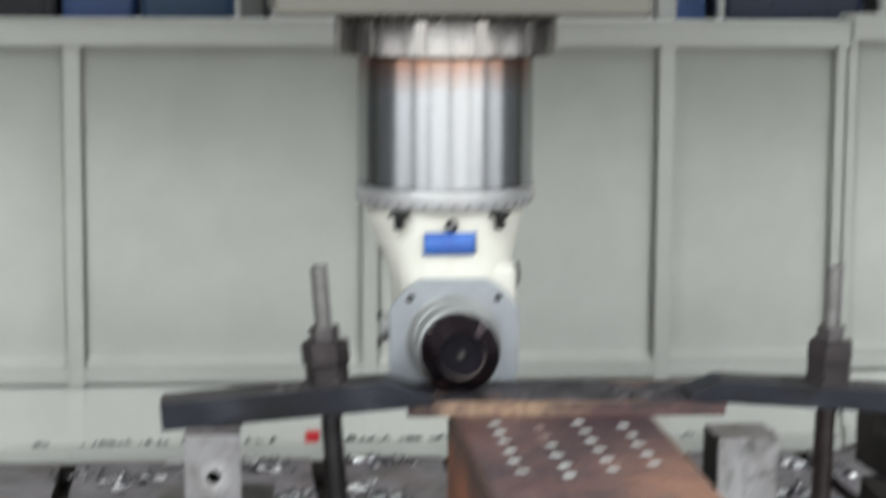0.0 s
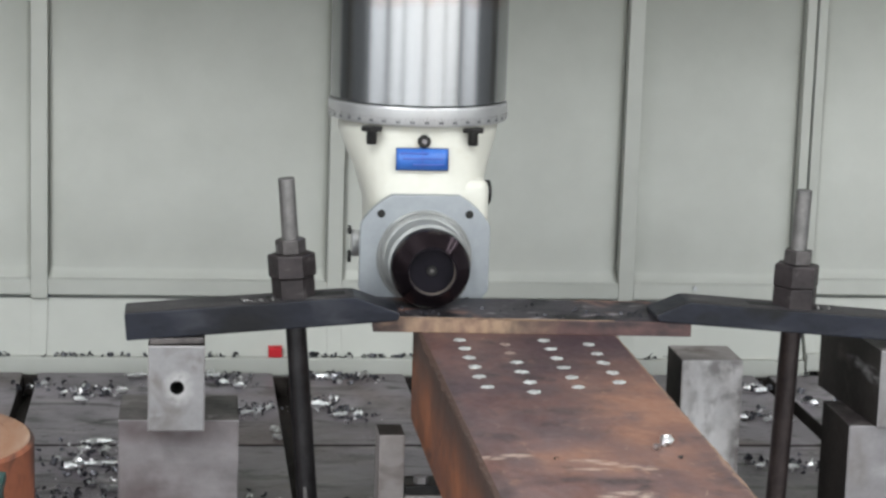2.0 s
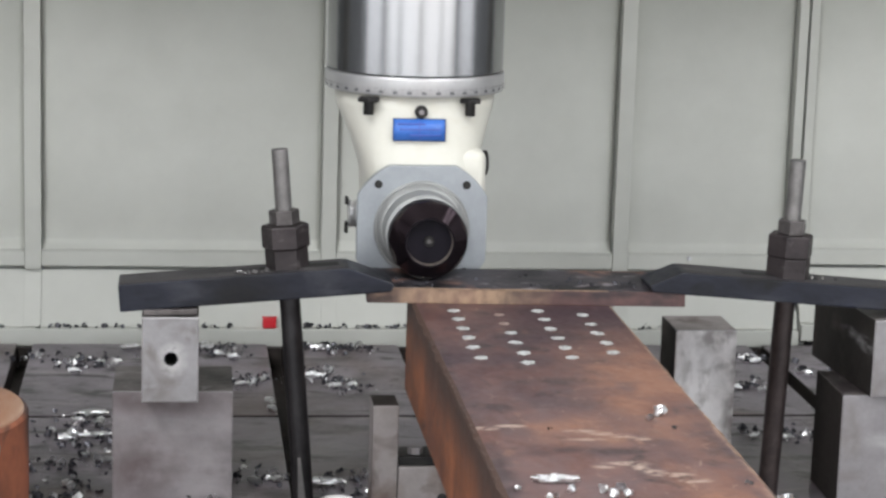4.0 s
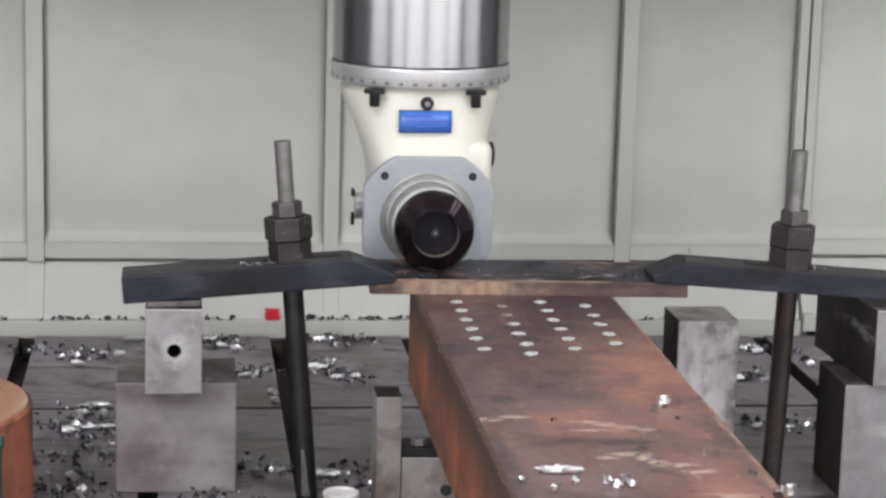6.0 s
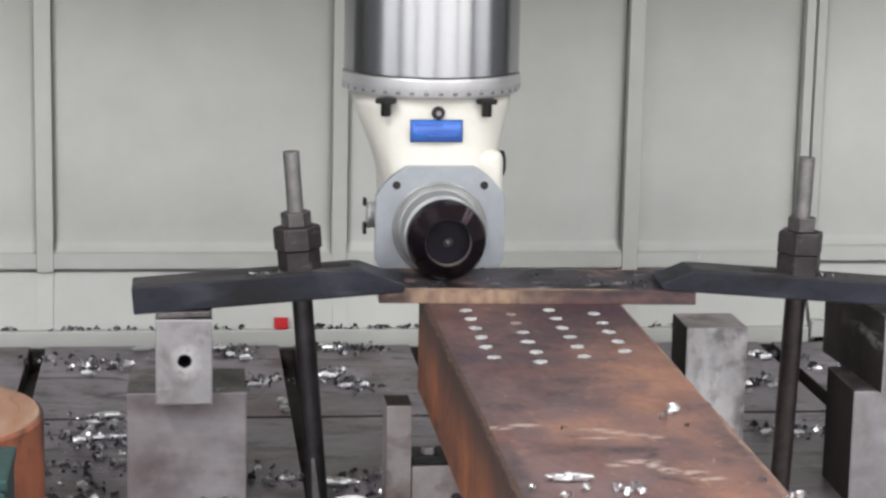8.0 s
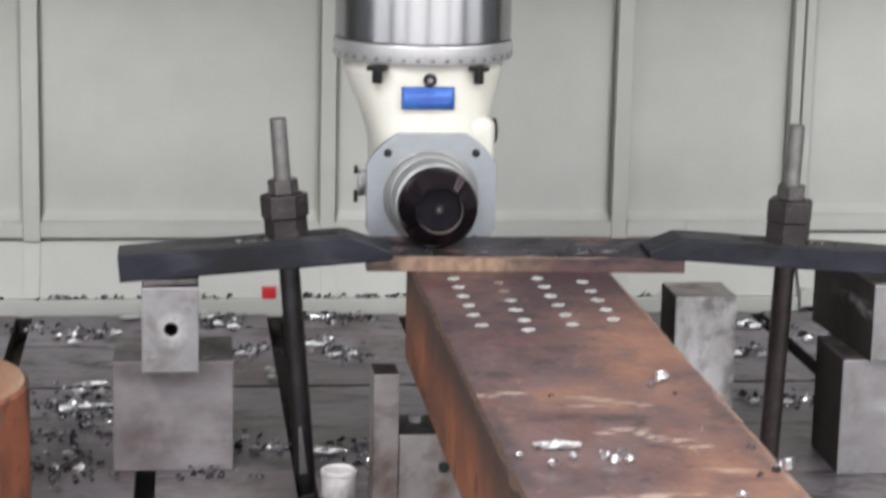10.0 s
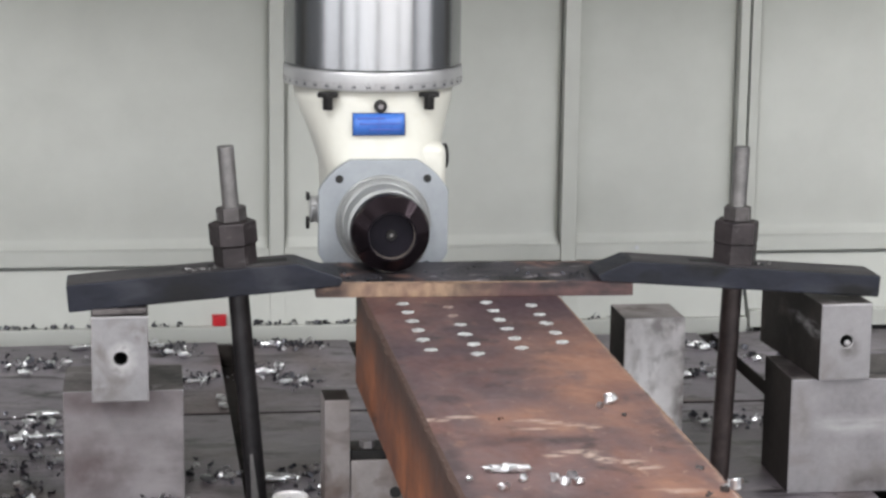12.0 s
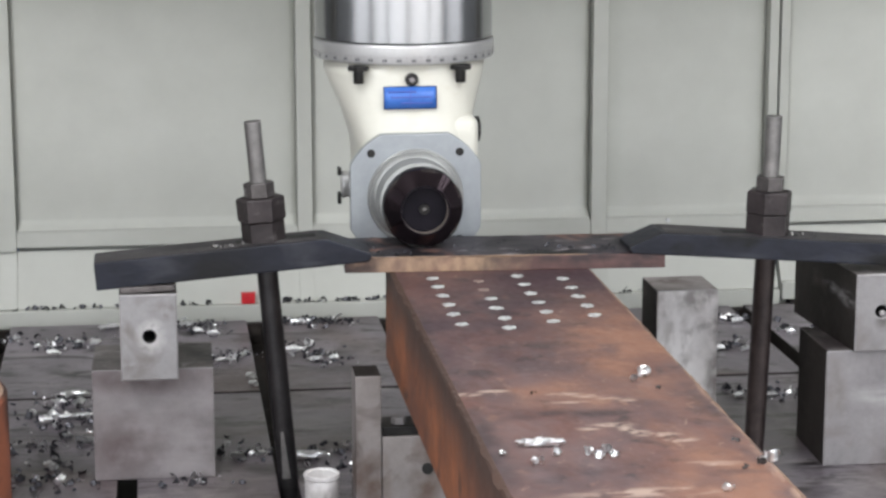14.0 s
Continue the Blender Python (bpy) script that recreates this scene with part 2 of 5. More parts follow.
RUSTY = surf("orange_rust", (0.215, 0.074, 0.040), (0.42, 0.148, 0.080), 8, 0.7, 0, 0.3, 60, stain=(0.075, 0.038, 0.03), stain_scale=3.5, stain_edge=(0.44, 0.64), marks=[((0.05, 0.035, 0.03), 11, (0.6, 0.72), (1, 1, 0.7))])
BEAM_SIDE = surf("beam_side_rust", (0.130, 0.050, 0.028), (0.42, 0.150, 0.066), 9, 0.7, 0, 0.3, 60, (1, 0.7, 1), stain=(0.1133, 0.0506, 0.038), stain_scale=4.5, stain_edge=(0.46, 0.66),
                 marks=[((0.0515, 0.03128, 0.0285), 12, (0.58, 0.72), (1, 1, 0.8))])
BEAM_EDGE = surf("worn_beam_edge", (0.16, 0.085, 0.06), (0.40, 0.26, 0.18), 26, 0.5, 0, 0.3, 90, (1, 0.5, 1), stain=(0.08, 0.05, 0.042), stain_scale=14, stain_edge=(0.5, 0.62))
SAWN = surf("sawn_rusty_face", (0.36, 0.225, 0.15), (0.56, 0.41, 0.32), 9, 0.6, 0.1, 0.3, 50, (1, 0.4, 1), 0.1, stain=(0.34, 0.17, 0.10), stain_scale=6, stain_edge=(0.5, 0.66), marks=[((0.22, 0.13, 0.10), 24, (0.60, 0.70), (1, 0.4, 1))])
PLATE = surf("work_plate_steel", (0.050, 0.030, 0.032), (0.17, 0.088, 0.078), 12, 0.5, 0.1, 0.3, 70, (0.8, 1, 1), 0.15, stain=(0.045, 0.033, 0.038), stain_scale=10)
PLATE_TOP = surf("scaled_plate_top", (0.010, 0.010, 0.014), (0.080, 0.070, 0.082), 26, 0.5, 0.2, 0.35, 80, (0.6, 1, 1), 0.15, marks=[((0.006, 0.006, 0.008), 20, (0.50, 0.60), (0.8, 0.5, 1)), ((0.26, 0.235, 0.25), 36, (0.59, 0.68), (0.8, 0.5, 1)), ((0.19, 0.105, 0.085), 26, (0.57, 0.66), (0.8, 0.5, 1))])
FRESH = surf("fresh_cut_face", (0.165, 0.1013, 0.0675), (0.375, 0.2625, 0.18), 22, 0.5, 0.2, 0.35, 90, (1, 1, 1.5), 0.1, stain=(0.12, 0.075, 0.06), stain_scale=14, stain_edge=(0.5, 0.66))
CLAMP = surf("blued_clamp_steel", (0.0045, 0.0056, 0.0108), (0.0200, 0.0230, 0.0370), 11, 0.42, 0.35, 0.25, 70, (0.6, 1, 1), stain=(0.006, 0.006, 0.008), stain_scale=6, stain_edge=(0.5, 0.7), marks=[((0.034, 0.036, 0.046), 22, (0.56, 0.70), (0.5, 1, 1)), ((0.004, 0.004, 0.005), 16, (0.58, 0.68), (0.6, 1, 1))])
CLAMP_TOP = surf("worn_clamp_top", (0.022, 0.020, 0.023), (0.078, 0.072, 0.077), 12, 0.5, 0.3, 0.3, 70, (0.5, 1, 1), marks=[((0.16, 0.15, 0.15), 24, (0.58, 0.70), (0.35, 1.2, 1)), ((0.012, 0.011, 0.013), 15, (0.55, 0.66), (0.5, 1, 1))])
NUT = surf("dark_nut_steel", (0.018, 0.0145, 0.0155), (0.058, 0.047, 0.049), 16, 0.5, 0.35, 0.35, 80, marks=[((0.11, 0.098, 0.098), 30, (0.62, 0.72), (1, 1, 1)), ((0.010, 0.008, 0.009), 14, (0.55, 0.66), (1, 1, 1))])
LOCK = surf("worn_lock_nut_steel", (0.065, 0.058, 0.058), (0.155, 0.142, 0.141), 22, 0.45, 0.6, 0.3, 90, marks=[((0.26, 0.25, 0.25), 34, (0.62, 0.72), (1, 1, 1))])
STUD = surf("stud_steel", (0.135, 0.130, 0.129), (0.275, 0.264, 0.260), 20, 0.42, 0.7, 0.2, 120)
STUD_LOW = surf("oily_stud_steel", (0.020, 0.0155, 0.0155), (0.066, 0.049, 0.047), 18, 0.4, 0.5, 0.2, 90)
OILED = surf("black_oiled_rod", (0.015, 0.0145, 0.016), (0.046, 0.043, 0.045), 18, 0.38, 0.5, 0.2, 90)
BLOCK = surf("ground_block_steel", (0.205, 0.195, 0.203), (0.325, 0.311, 0.321), 7, 0.48, 0.35, 0.15, 80, stain=(0.2, 0.1701, 0.1683), stain_scale=9, stain_edge=(0.55, 0.8))
BLOCK_BORED = surf("stained_bored_steel", (0.225, 0.217, 0.222), (0.335, 0.323, 0.331), 7, 0.48, 0.35, 0.15, 80, stain=(0.2, 0.178, 0.174), stain_scale=9, stain_edge=(0.55, 0.8))
BLOCK_WARM = surf("dusty_block_steel", (0.2027, 0.183, 0.1763), (0.3521, 0.3186, 0.3133), 9, 0.55, 0.2, 0.2, 70, stain=(0.12, 0.09308, 0.08667), stain_scale=12)
# dark flanks of blocks and slots: side and recess shade put into the scale
SHADED_SCALE = surf("shaded_mill_scale", (0.012, 0.010, 0.009), (0.038, 0.032, 0.029), 7, 0.65, 0.0, 0.2, 70, stain=(0.075, 0.064, 0.058), stain_scale=8, stain_edge=(0.62, 0.8), spec=0.15)
SIDE = surf("scuffed_shaded_side", (0.012, 0.010, 0.009), (0.040, 0.034, 0.031), 7, 0.6, 0.0, 0.2, 70, stain=(0.085, 0.072, 0.066), stain_scale=8, stain_edge=(0.58, 0.76), spec=0.2)
BORED = surf("rubbed_block_face", (0.245, 0.238, 0.244), (0.375, 0.366, 0.373), 9, 0.48, 0.35, 0.15, 80, stain=(0.19, 0.172, 0.165), stain_scale=11, stain_edge=(0.52, 0.72))
BLOCK_DARK = surf("dull_block_steel", (0.1649, 0.1499, 0.1556), (0.3007, 0.2751, 0.2842), 7, 0.5, 0.3, 0.2, 70, stain=(0.15, 0.1181, 0.1237), stain_scale=5, stain_edge=(0.5, 0.75))
BLOCK_TOP = surf("dirty_block_top", (0.075, 0.066, 0.065), (0.20, 0.178, 0.174), 10, 0.5, 0.2, 0.3, 70, stain=(0.045, 0.036, 0.037), stain_scale=11, stain_edge=(0.5, 0.66), marks=[((0.28, 0.26, 0.26), 26, (0.60, 0.70), (0.7, 1, 1)), ((0.02, 0.017, 0.017), 30, (0.60, 0.68), (0.7, 1, 1))])
SPOT = surf("rubbed_steel", (0.306, 0.2932, 0.2975), (0.476, 0.4632, 0.4675), 30, 0.45, 0.35, 0.1, 90)
SCUFFED = surf("scuffed_block_steel", (0.3946, 0.3806, 0.3798), (0.7453, 0.7182, 0.7162), 9, 0.48, 0.12, 0.2, 70, stain=(0.2, 0.1795, 0.1832), stain_scale=10)
TABLE = surf("oily_cast_iron", (0.094, 0.082, 0.094), (0.262, 0.231, 0.262), 5, 0.40, 0.35, 0.3, 70, stain=(0.026, 0.02167, 0.02472), stain_scale=5, stain_edge=(0.52, 0.72), marks=[((0.24, 0.215, 0.225), 16, (0.57, 0.70), (0.35, 1.3, 1)), ((0.020, 0.0165, 0.018), 20, (0.57, 0.66), (0.45, 1.2, 1)), ((0.1, 0.07092, 0.06798), 2.2, (0.5, 0.75), (1, 1, 1)), ((0.012, 0.011, 0.012), 55, (0.64, 0.70), (0.8, 1, 1))])
CHIP = surf("bright_swarf", (0.72, 0.73, 0.75), (0.97, 0.97, 0.97), 60, 0.36, 1, 0.1, 300)
CHIP_DARK = surf("dull_swarf", (0.03, 0.03, 0.035), (0.16, 0.16, 0.18), 60, 0.4, 0.8, 0.1, 300)
CHALK = surf("chalk_paint", (0.24, 0.24, 0.24), (0.72, 0.75, 0.74), 90, 0.6, 0, 0.2, 200)
CHALK_WORN = surf("worn_chalk_paint", (0.2, 0.12, 0.1), (0.4, 0.33, 0.3), 90, 0.6, 0, 0.2, 200)
RED = surf("red_plastic", (0.55, 0.02, 0.03), (0.65, 0.03, 0.04), 20, 0.35)
GREEN = surf("green_enamel", (0.012, 0.045, 0.042), (0.02, 0.065, 0.058), 10, 0.4, 0, 0.05, 50)
TEAL = surf("dull_blue_paint", (0.022, 0.06, 0.13), (0.035, 0.09, 0.19), 3, 0.35, 0, 0.0, 30)
NAVY = surf("navy_paint", (0.012, 0.022, 0.06), (0.02, 0.04, 0.10), 3, 0.32, 0, 0.03, 30)
BLUEP = surf("blue_paint", (0.04, 0.09, 0.28), (0.06, 0.13, 0.36), 3, 0.35, 0, 0.03, 30)
WHITE = surf("white_paint", (0.68, 0.68, 0.66), (0.78, 0.78, 0.76), 2, 0.5, 0, 0.03, 30)
DARK = surf("dark_paint", (0.02, 0.02, 0.022), (0.045, 0.045, 0.05), 3, 0.5, 0, 0.03, 30)
CONCRETE = surf("concrete_floor", (0.19, 0.193, 0.19), (0.27, 0.27, 0.265), 1.2, 0.6, 0, 0.15, 30)
# unseen side walls: grey darkened to cut side light and edge the quill
HALL_DIM = surf("dimmed_hall_paint", (0.27, 0.275, 0.285), (0.33, 0.335, 0.345), 0.7, 0.7, 0, 0.05, 15)
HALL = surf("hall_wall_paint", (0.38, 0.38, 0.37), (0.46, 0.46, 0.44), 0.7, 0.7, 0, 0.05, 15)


def tinted_above(m, z0, z1, colour):
    """Adds an uneven brown tint to the part above z0, full at z1."""
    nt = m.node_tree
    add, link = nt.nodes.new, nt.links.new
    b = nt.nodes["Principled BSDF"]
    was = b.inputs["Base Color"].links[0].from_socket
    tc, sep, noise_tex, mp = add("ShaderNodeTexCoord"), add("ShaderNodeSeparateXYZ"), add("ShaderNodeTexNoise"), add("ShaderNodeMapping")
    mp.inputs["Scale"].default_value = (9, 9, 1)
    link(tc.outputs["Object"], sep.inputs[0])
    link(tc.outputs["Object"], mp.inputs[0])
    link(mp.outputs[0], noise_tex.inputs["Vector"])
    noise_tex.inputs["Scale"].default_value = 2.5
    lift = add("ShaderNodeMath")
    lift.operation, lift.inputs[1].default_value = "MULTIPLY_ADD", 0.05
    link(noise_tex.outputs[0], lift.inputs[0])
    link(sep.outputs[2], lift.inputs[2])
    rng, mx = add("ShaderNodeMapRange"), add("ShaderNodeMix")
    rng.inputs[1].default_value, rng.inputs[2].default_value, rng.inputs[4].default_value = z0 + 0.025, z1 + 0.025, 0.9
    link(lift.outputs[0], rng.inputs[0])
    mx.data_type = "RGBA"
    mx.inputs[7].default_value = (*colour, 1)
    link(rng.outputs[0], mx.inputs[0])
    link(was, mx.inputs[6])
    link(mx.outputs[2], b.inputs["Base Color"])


def patches(m, colour, spots, streak=(5.0, 22.0), edge=(0.42, 0.6), full=0.9, upright=False, side=False):
    """Lays uneven patches of one colour on a surface: (x, y, half width, half length), or x and z if upright, or y and z if on a side, broken up by streaky noise."""
    nt = m.node_tree
    add, link = nt.nodes.new, nt.links.new
    b = nt.nodes["Principled BSDF"]
    was = b.inputs["Base Color"].links[0].from_socket
    tc, mp, noise_tex, wob = add("ShaderNodeTexCoord"), add("ShaderNodeMapping"), add("ShaderNodeTexNoise"), add("ShaderNodeTexNoise")
    mp.inputs["Scale"].default_value = (1, streak[0], streak[1]) if side else (streak[0], 1, streak[1]) if upright else (streak[0], streak[1], 1)
    link(tc.outputs["Object"], mp.inputs[0])
    link(mp.outputs[0], noise_tex.inputs["Vector"])
    noise_tex.inputs["Scale"].default_value, noise_tex.inputs["Detail"].default_value = 1.6, 7
    link(tc.outputs["Object"], wob.inputs["Vector"])
    wob.inputs["Scale"].default_value, wob.inputs["Detail"].default_value = 14, 4
    total = None
    for x, y, w, h in spots:
        place, size, far = add("ShaderNodeVectorMath"), add("ShaderNodeVectorMath"), add("ShaderNodeVectorMath")
        place.operation, size.operation, far.operation = "SUBTRACT", "MULTIPLY", "LENGTH"
        place.inputs[1].default_value = (0, x, y) if side else (x, 0, y) if upright else (x, y, 0)
        size.inputs[1].default_value = (0, 1 / w, 1 / h) if side else (1 / w, 0, 1 / h) if upright else (1 / w, 1 / h, 0)
        link(tc.outputs["Object"], place.inputs[0])
        link(place.outputs[0], size.inputs[0])
        link(size.outputs[0], far.inputs[0])
        ragged, fade = add("ShaderNodeMath"), add("ShaderNodeMapRange")
        ragged.operation, ragged.inputs[1].default_value = "MULTIPLY_ADD", 1.5
        link(wob.outputs[0], ragged.inputs[0])
        link(far.outputs["Value"], ragged.inputs[2])
        fade.inputs[1].default_value, fade.inputs[2].default_value, fade.inputs[3].default_value, fade.inputs[4].default_value = 1.1, 2.0, 1, 0
        link(ragged.outputs[0], fade.inputs[0])
        if total is None:
            total = fade.outputs[0]
        else:
            most = add("ShaderNodeMath")
            most.operation = "MAXIMUM"
            link(total, most.inputs[0])
            link(fade.outputs[0], most.inputs[1])
            total = most.outputs[0]
    torn, mask, mx = add("ShaderNodeMapRange"), add("ShaderNodeMath"), add("ShaderNodeMix")
    torn.inputs[1].default_value, torn.inputs[2].default_value, torn.inputs[4].default_value = edge[0], edge[1], full
    link(noise_tex.outputs[0], torn.inputs[0])
    mask.operation = "MULTIPLY"
    link(torn.outputs[0], mask.inputs[0])
    link(total, mask.inputs[1])
    mx.data_type = "RGBA"
    mx.inputs[7].default_value = (*colour, 1)
    link(mask.outputs[0], mx.inputs[0])
    link(was, mx.inputs[6])
    link(mx.outputs[2], b.inputs["Base Color"])


patches(RUST, (0.0735, 0.03724, 0.04116), [(0.02, -0.08, 0.28, 0.32), (-0.13, -0.55, 0.10, 0.25)], (9, 5), (0.28, 0.58), 0.85)
patches(RUST, (0.1617, 0.1164, 0.1196), [(-0.08, -1.2, 0.13, 0.3), (-0.08, -0.78, 0.10, 0.16)], (12, 7), (0.36, 0.60), 0.6)
# orange bloom, dark scuffs and scraped pale marks on the beam's upper face
patches(RUST, (0.285, 0.143, 0.096), [(0.13, -0.62, 0.11, 0.40), (0.14, -1.42, 0.13, 0.34), (-0.02, -0.92, 0.10, 0.10), (0.05, -1.75, 0.2, 0.3)], (9, 6), (0.32, 0.58), 0.95)
patches(RUST, (0.0539, 0.03724, 0.0392), [(-0.19, -0.5, 0.015, 0.4), (-0.185, -1.1, 0.02, 0.3), (-0.06, -0.60, 0.10, 0.03), (-0.14, -0.76, 0.08, 0.035), (0.04, -1.03, 0.14, 0.02), (-0.10, -1.02, 0.10, 0.025), (0.0, -0.25, 0.17, 0.05), (0.05, -0.05, 0.15, 0.04)], (12, 12), (0.42, 0.54), 0.75)
patches(RUST, (0.060, 0.040, 0.045), [(-0.095, -1.03, 0.20, 0.040), (0.133, -1.335, 0.11, 0.022), (-0.10, -1.31, 0.19, 0.045), (-0.10, -0.75, 0.15, 0.045), (0.007, -0.606, 0.09, 0.022)], (9, 15), (0.38, 0.58), 0.55)
patches(RUST, (0.055, 0.034, 0.043), [(0.13, -0.10, 0.16, 0.14), (0.02, -0.30, 0.20, 0.05), (-0.10, -0.45, 0.14, 0.05)], (7, 9), (0.30, 0.56), 0.7)
patches(RUST, (0.50, 0.375, 0.305), [(-0.006, -1.417, 0.12, 0.018), (0.10, -1.30, 0.045, 0.012)], (15, 26), (0.42, 0.54), 0.8)
patches(RUST, (0.52, 0.40, 0.33), [(-0.180, -0.897, 0.024, 0.011), (-0.140, -0.883, 0.024, 0.009), (-0.030, -0.915, 0.030, 0.011), (0.008, -0.930, 0.030, 0.010), (0.042, -0.948, 0.028, 0.009), (0.062, -0.962, 0.016, 0.008),
                                   (-0.030, -0.962, 0.034, 0.010), (-0.025, -1.109, 0.020, 0.011), (0.006, -1.092, 0.034, 0.011), (0.026, -1.115, 0.013, 0.018), (0.036, -1.135, 0.020, 0.011), (0.066, -1.152, 0.034, 0.012), (0.094, -1.182, 0.028, 0.011)],
        (34, 44), (0.36, 0.52), 0.8)
patches(RUST, (0.4116, 0.27, 0.2058), [(0.196, -1.05, 0.010, 0.32), (0.192, -1.45, 0.012, 0.2), (0.196, -0.6, 0.005, 0.3)], (40, 14), (0.40, 0.55), 0.85)
# pale patches before the wide blocks: their reflection painted on the table
patches(TABLE, (0.34, 0.31, 0.305), [(-0.64, -0.10, 0.14, 0.16), (0.80, -0.22, 0.28, 0.20)], (9, 9), (0.34, 0.62), 0.7)
patches(TABLE, (0.25, 0.225, 0.22), [(-0.42, 0.42, 0.17, 0.28), (0.62, 0.36, 0.08, 0.2), (-0.40, -0.5, 0.12, 0.25)], (9, 9), (0.34, 0.66), 0.6)
patches(TABLE, (0.36, 0.135, 0.06), [(-0.85, -0.27, 0.10, 0.12)], (16, 16), (0.30, 0.5), 0.85)
patches(PLATE, (0.42, 0.285, 0.185), [(-0.145, 0.014, 0.16, 0.06)], (24, 14), (0.22, 0.62), 0.85, True)
patches(PLATE, (0.060, 0.034, 0.036), [(0.20, 0.012, 0.14, 0.030)], (16, 26), (0.32, 0.56), 0.75, True)
patches(PLATE, (0.035, 0.026, 0.028), [(0.14, 0.024, 0.16, 0.012), (-0.29, 0.012, 0.05, 0.04), (0.27, 0.012, 0.05, 0.02)], (14, 22), (0.38, 0.56), 0.85, True)
patches(BLOCK_WARM, (0.13, 0.085, 0.065), [(0.17, 0.11, 0.08, 0.05), (0.088, 0.06, 0.03, 0.09), (-0.02, 0.05, 0.04, 0.06)], (12, 12), (0.34, 0.56), 0.85, True)
patches(BLOCK, (0.41, 0.40, 0.405), [(0.14, 0.145, 0.16, 0.022)], (6, 26), (0.32, 0.6), 0.8, True)
patches(BLOCK, (0.17, 0.15, 0.14), [(0.02, 0.16, 0.03, 0.08), (0.2, 0.05, 0.10, 0.03)], (10, 10), (0.36, 0.6), 0.6, True)
patches(BLOCK_DARK, (0.36, 0.335, 0.345), [(0.13, 0.155, 0.17, 0.05), (0.175, 0.05, 0.10, 0.06)], (7, 16), (0.30, 0.58), 0.75, True)
patches(BLOCK_DARK, (0.105, 0.075, 0.074), [(0.05, 0.062, 0.09, 0.075), (0.10, 0.205, 0.14, 0.03)], (9, 9), (0.30, 0.55), 0.7, True)
patches(BLOCK, (0.085, 0.072, 0.068), [(0.165, 0.02, 0.06, 0.03)], (9, 9), (0.32, 0.56), 0.75, True)
patches(BLOCK_BORED, (0.10, 0.088, 0.084), [(0.060, 0.072, 0.022, 0.028)], (30, 30), (0.25, 0.52), 0.75, True)
patches(BORED, (0.60, 0.585, 0.585), [(0.056, 0.086, 0.026, 0.030)], (45, 45), (0.28, 0.5), 0.8, True)
patches(BORED, (0.17, 0.15, 0.145), [(0.09, 0.14, 0.03, 0.02), (0.02, 0.03, 0.03, 0.02)], (30, 30), (0.38, 0.56), 0.6, True)
patches(SIDE, (0.42, 0.41, 0.42), [(0.055, 0.098, 0.055, 0.014), (0.14, 0.104, 0.05, 0.012)], (9, 30), (0.38, 0.60), 0.75, side=True)
patches(SCUFFED, (0.80, 0.785, 0.79), [(0.050, 0.20, 0.06, 0.14), (0.015, 0.12, 0.02, 0.12)], (18, 12), (0.36, 0.52), 0.9, True)
patches(SCUFFED, (0.17, 0.15, 0.145), [(0.09, 0.30, 0.06, 0.035), (0.128, 0.15, 0.02, 0.16), (0.02, 0.06, 0.04, 0.06)], (20, 14), (0.38, 0.58), 0.75, True)
# beam sides: dark brown, fuller towards the top edge
tinted_above(BEAM_SIDE, 0.085, 0.175, (0.06, 0.040, 0.034))
# quill: brown stain below the flange
tinted_above(CHROME, 1.035, 1.105, (0.24, 0.12, 0.075))


# ---- builders ----
def mesh_of(name, bm, material):
    me = bpy.data.meshes.new(name)
    bmesh.ops.recalc_face_normals(bm, faces=bm.faces)
    bm.to_mesh(me)
    bm.free()
    for mt in (material if isinstance(material, tuple) else (material,)):
        me.materials.append(mt)
    return me


def part(name, bm, material, parent, label=""):
    ob = new(name, mesh_of(name, bm, material))
    ob.parent = parent
    return tagged(ob, label)


def thing(name, m, label, category, group="", kind=""):
    ob = new(name)
    ob.empty_display_size = 0.1
    ob.matrix_world = m
    return tagged(ob, label, category, group, kind)


def solid(name, bm, material, m, label, category, group="", kind=""):
    ob = new(name, mesh_of(name, bm, material))
    ob.matrix_world = m
    return tagged(ob, label, category, group, kind)


def box(x0, x1, y0, y1, z0, z1, bevel=0.003, seg=2, into=None):
    bm = bmesh.new()
    bmesh.ops.create_cube(bm, size=1)
    for v in bm.verts:
        v.co = (x0 + (v.co.x + 0.5) * (x1 - x0), y0 + (v.co.y + 0.5) * (y1 - y0), z0 + (v.co.z + 0.5) * (z1 - z0))
    if bevel:
        bmesh.ops.bevel(bm, geom=bm.edges, offset=bevel, segments=seg, affect="EDGES", profile=0.6)
    if into is not None:
        me = bpy.data.meshes.new("piece")
        bm.to_mesh(me)
        bm.free()
        into.from_mesh(me)
        bpy.data.meshes.remove(me)
        return into
    return bm


def lathe(profile, n=64, m=None, smooth=True, close=True):
    """Turns (radius, height) points about z; m lays the result elsewhere."""
    bm = bmesh.new()
    rings = []
    for r, z in profile:
        rings.append([bm.verts.new((r * math.cos(2 * math.pi * i / n), r * math.sin(2 * math.pi * i / n), z)) for i in range(n)])
    for a, b in zip(rings, rings[1:]):
        for i in range(n):
            f = bm.faces.new((a[i], a[(i + 1) % n], b[(i + 1) % n], b[i]))
            f.smooth = smooth
    if close:
        bm.faces.new(list(reversed(rings[0])))
        bm.faces.new(rings[-1])
    bm.normal_update()
    for e in bm.edges:
        if len(e.link_faces) == 2 and e.calc_face_angle(0) > radians(28):
            e.smooth = False
    if m is not None:
        bm.transform(m)
    return bm


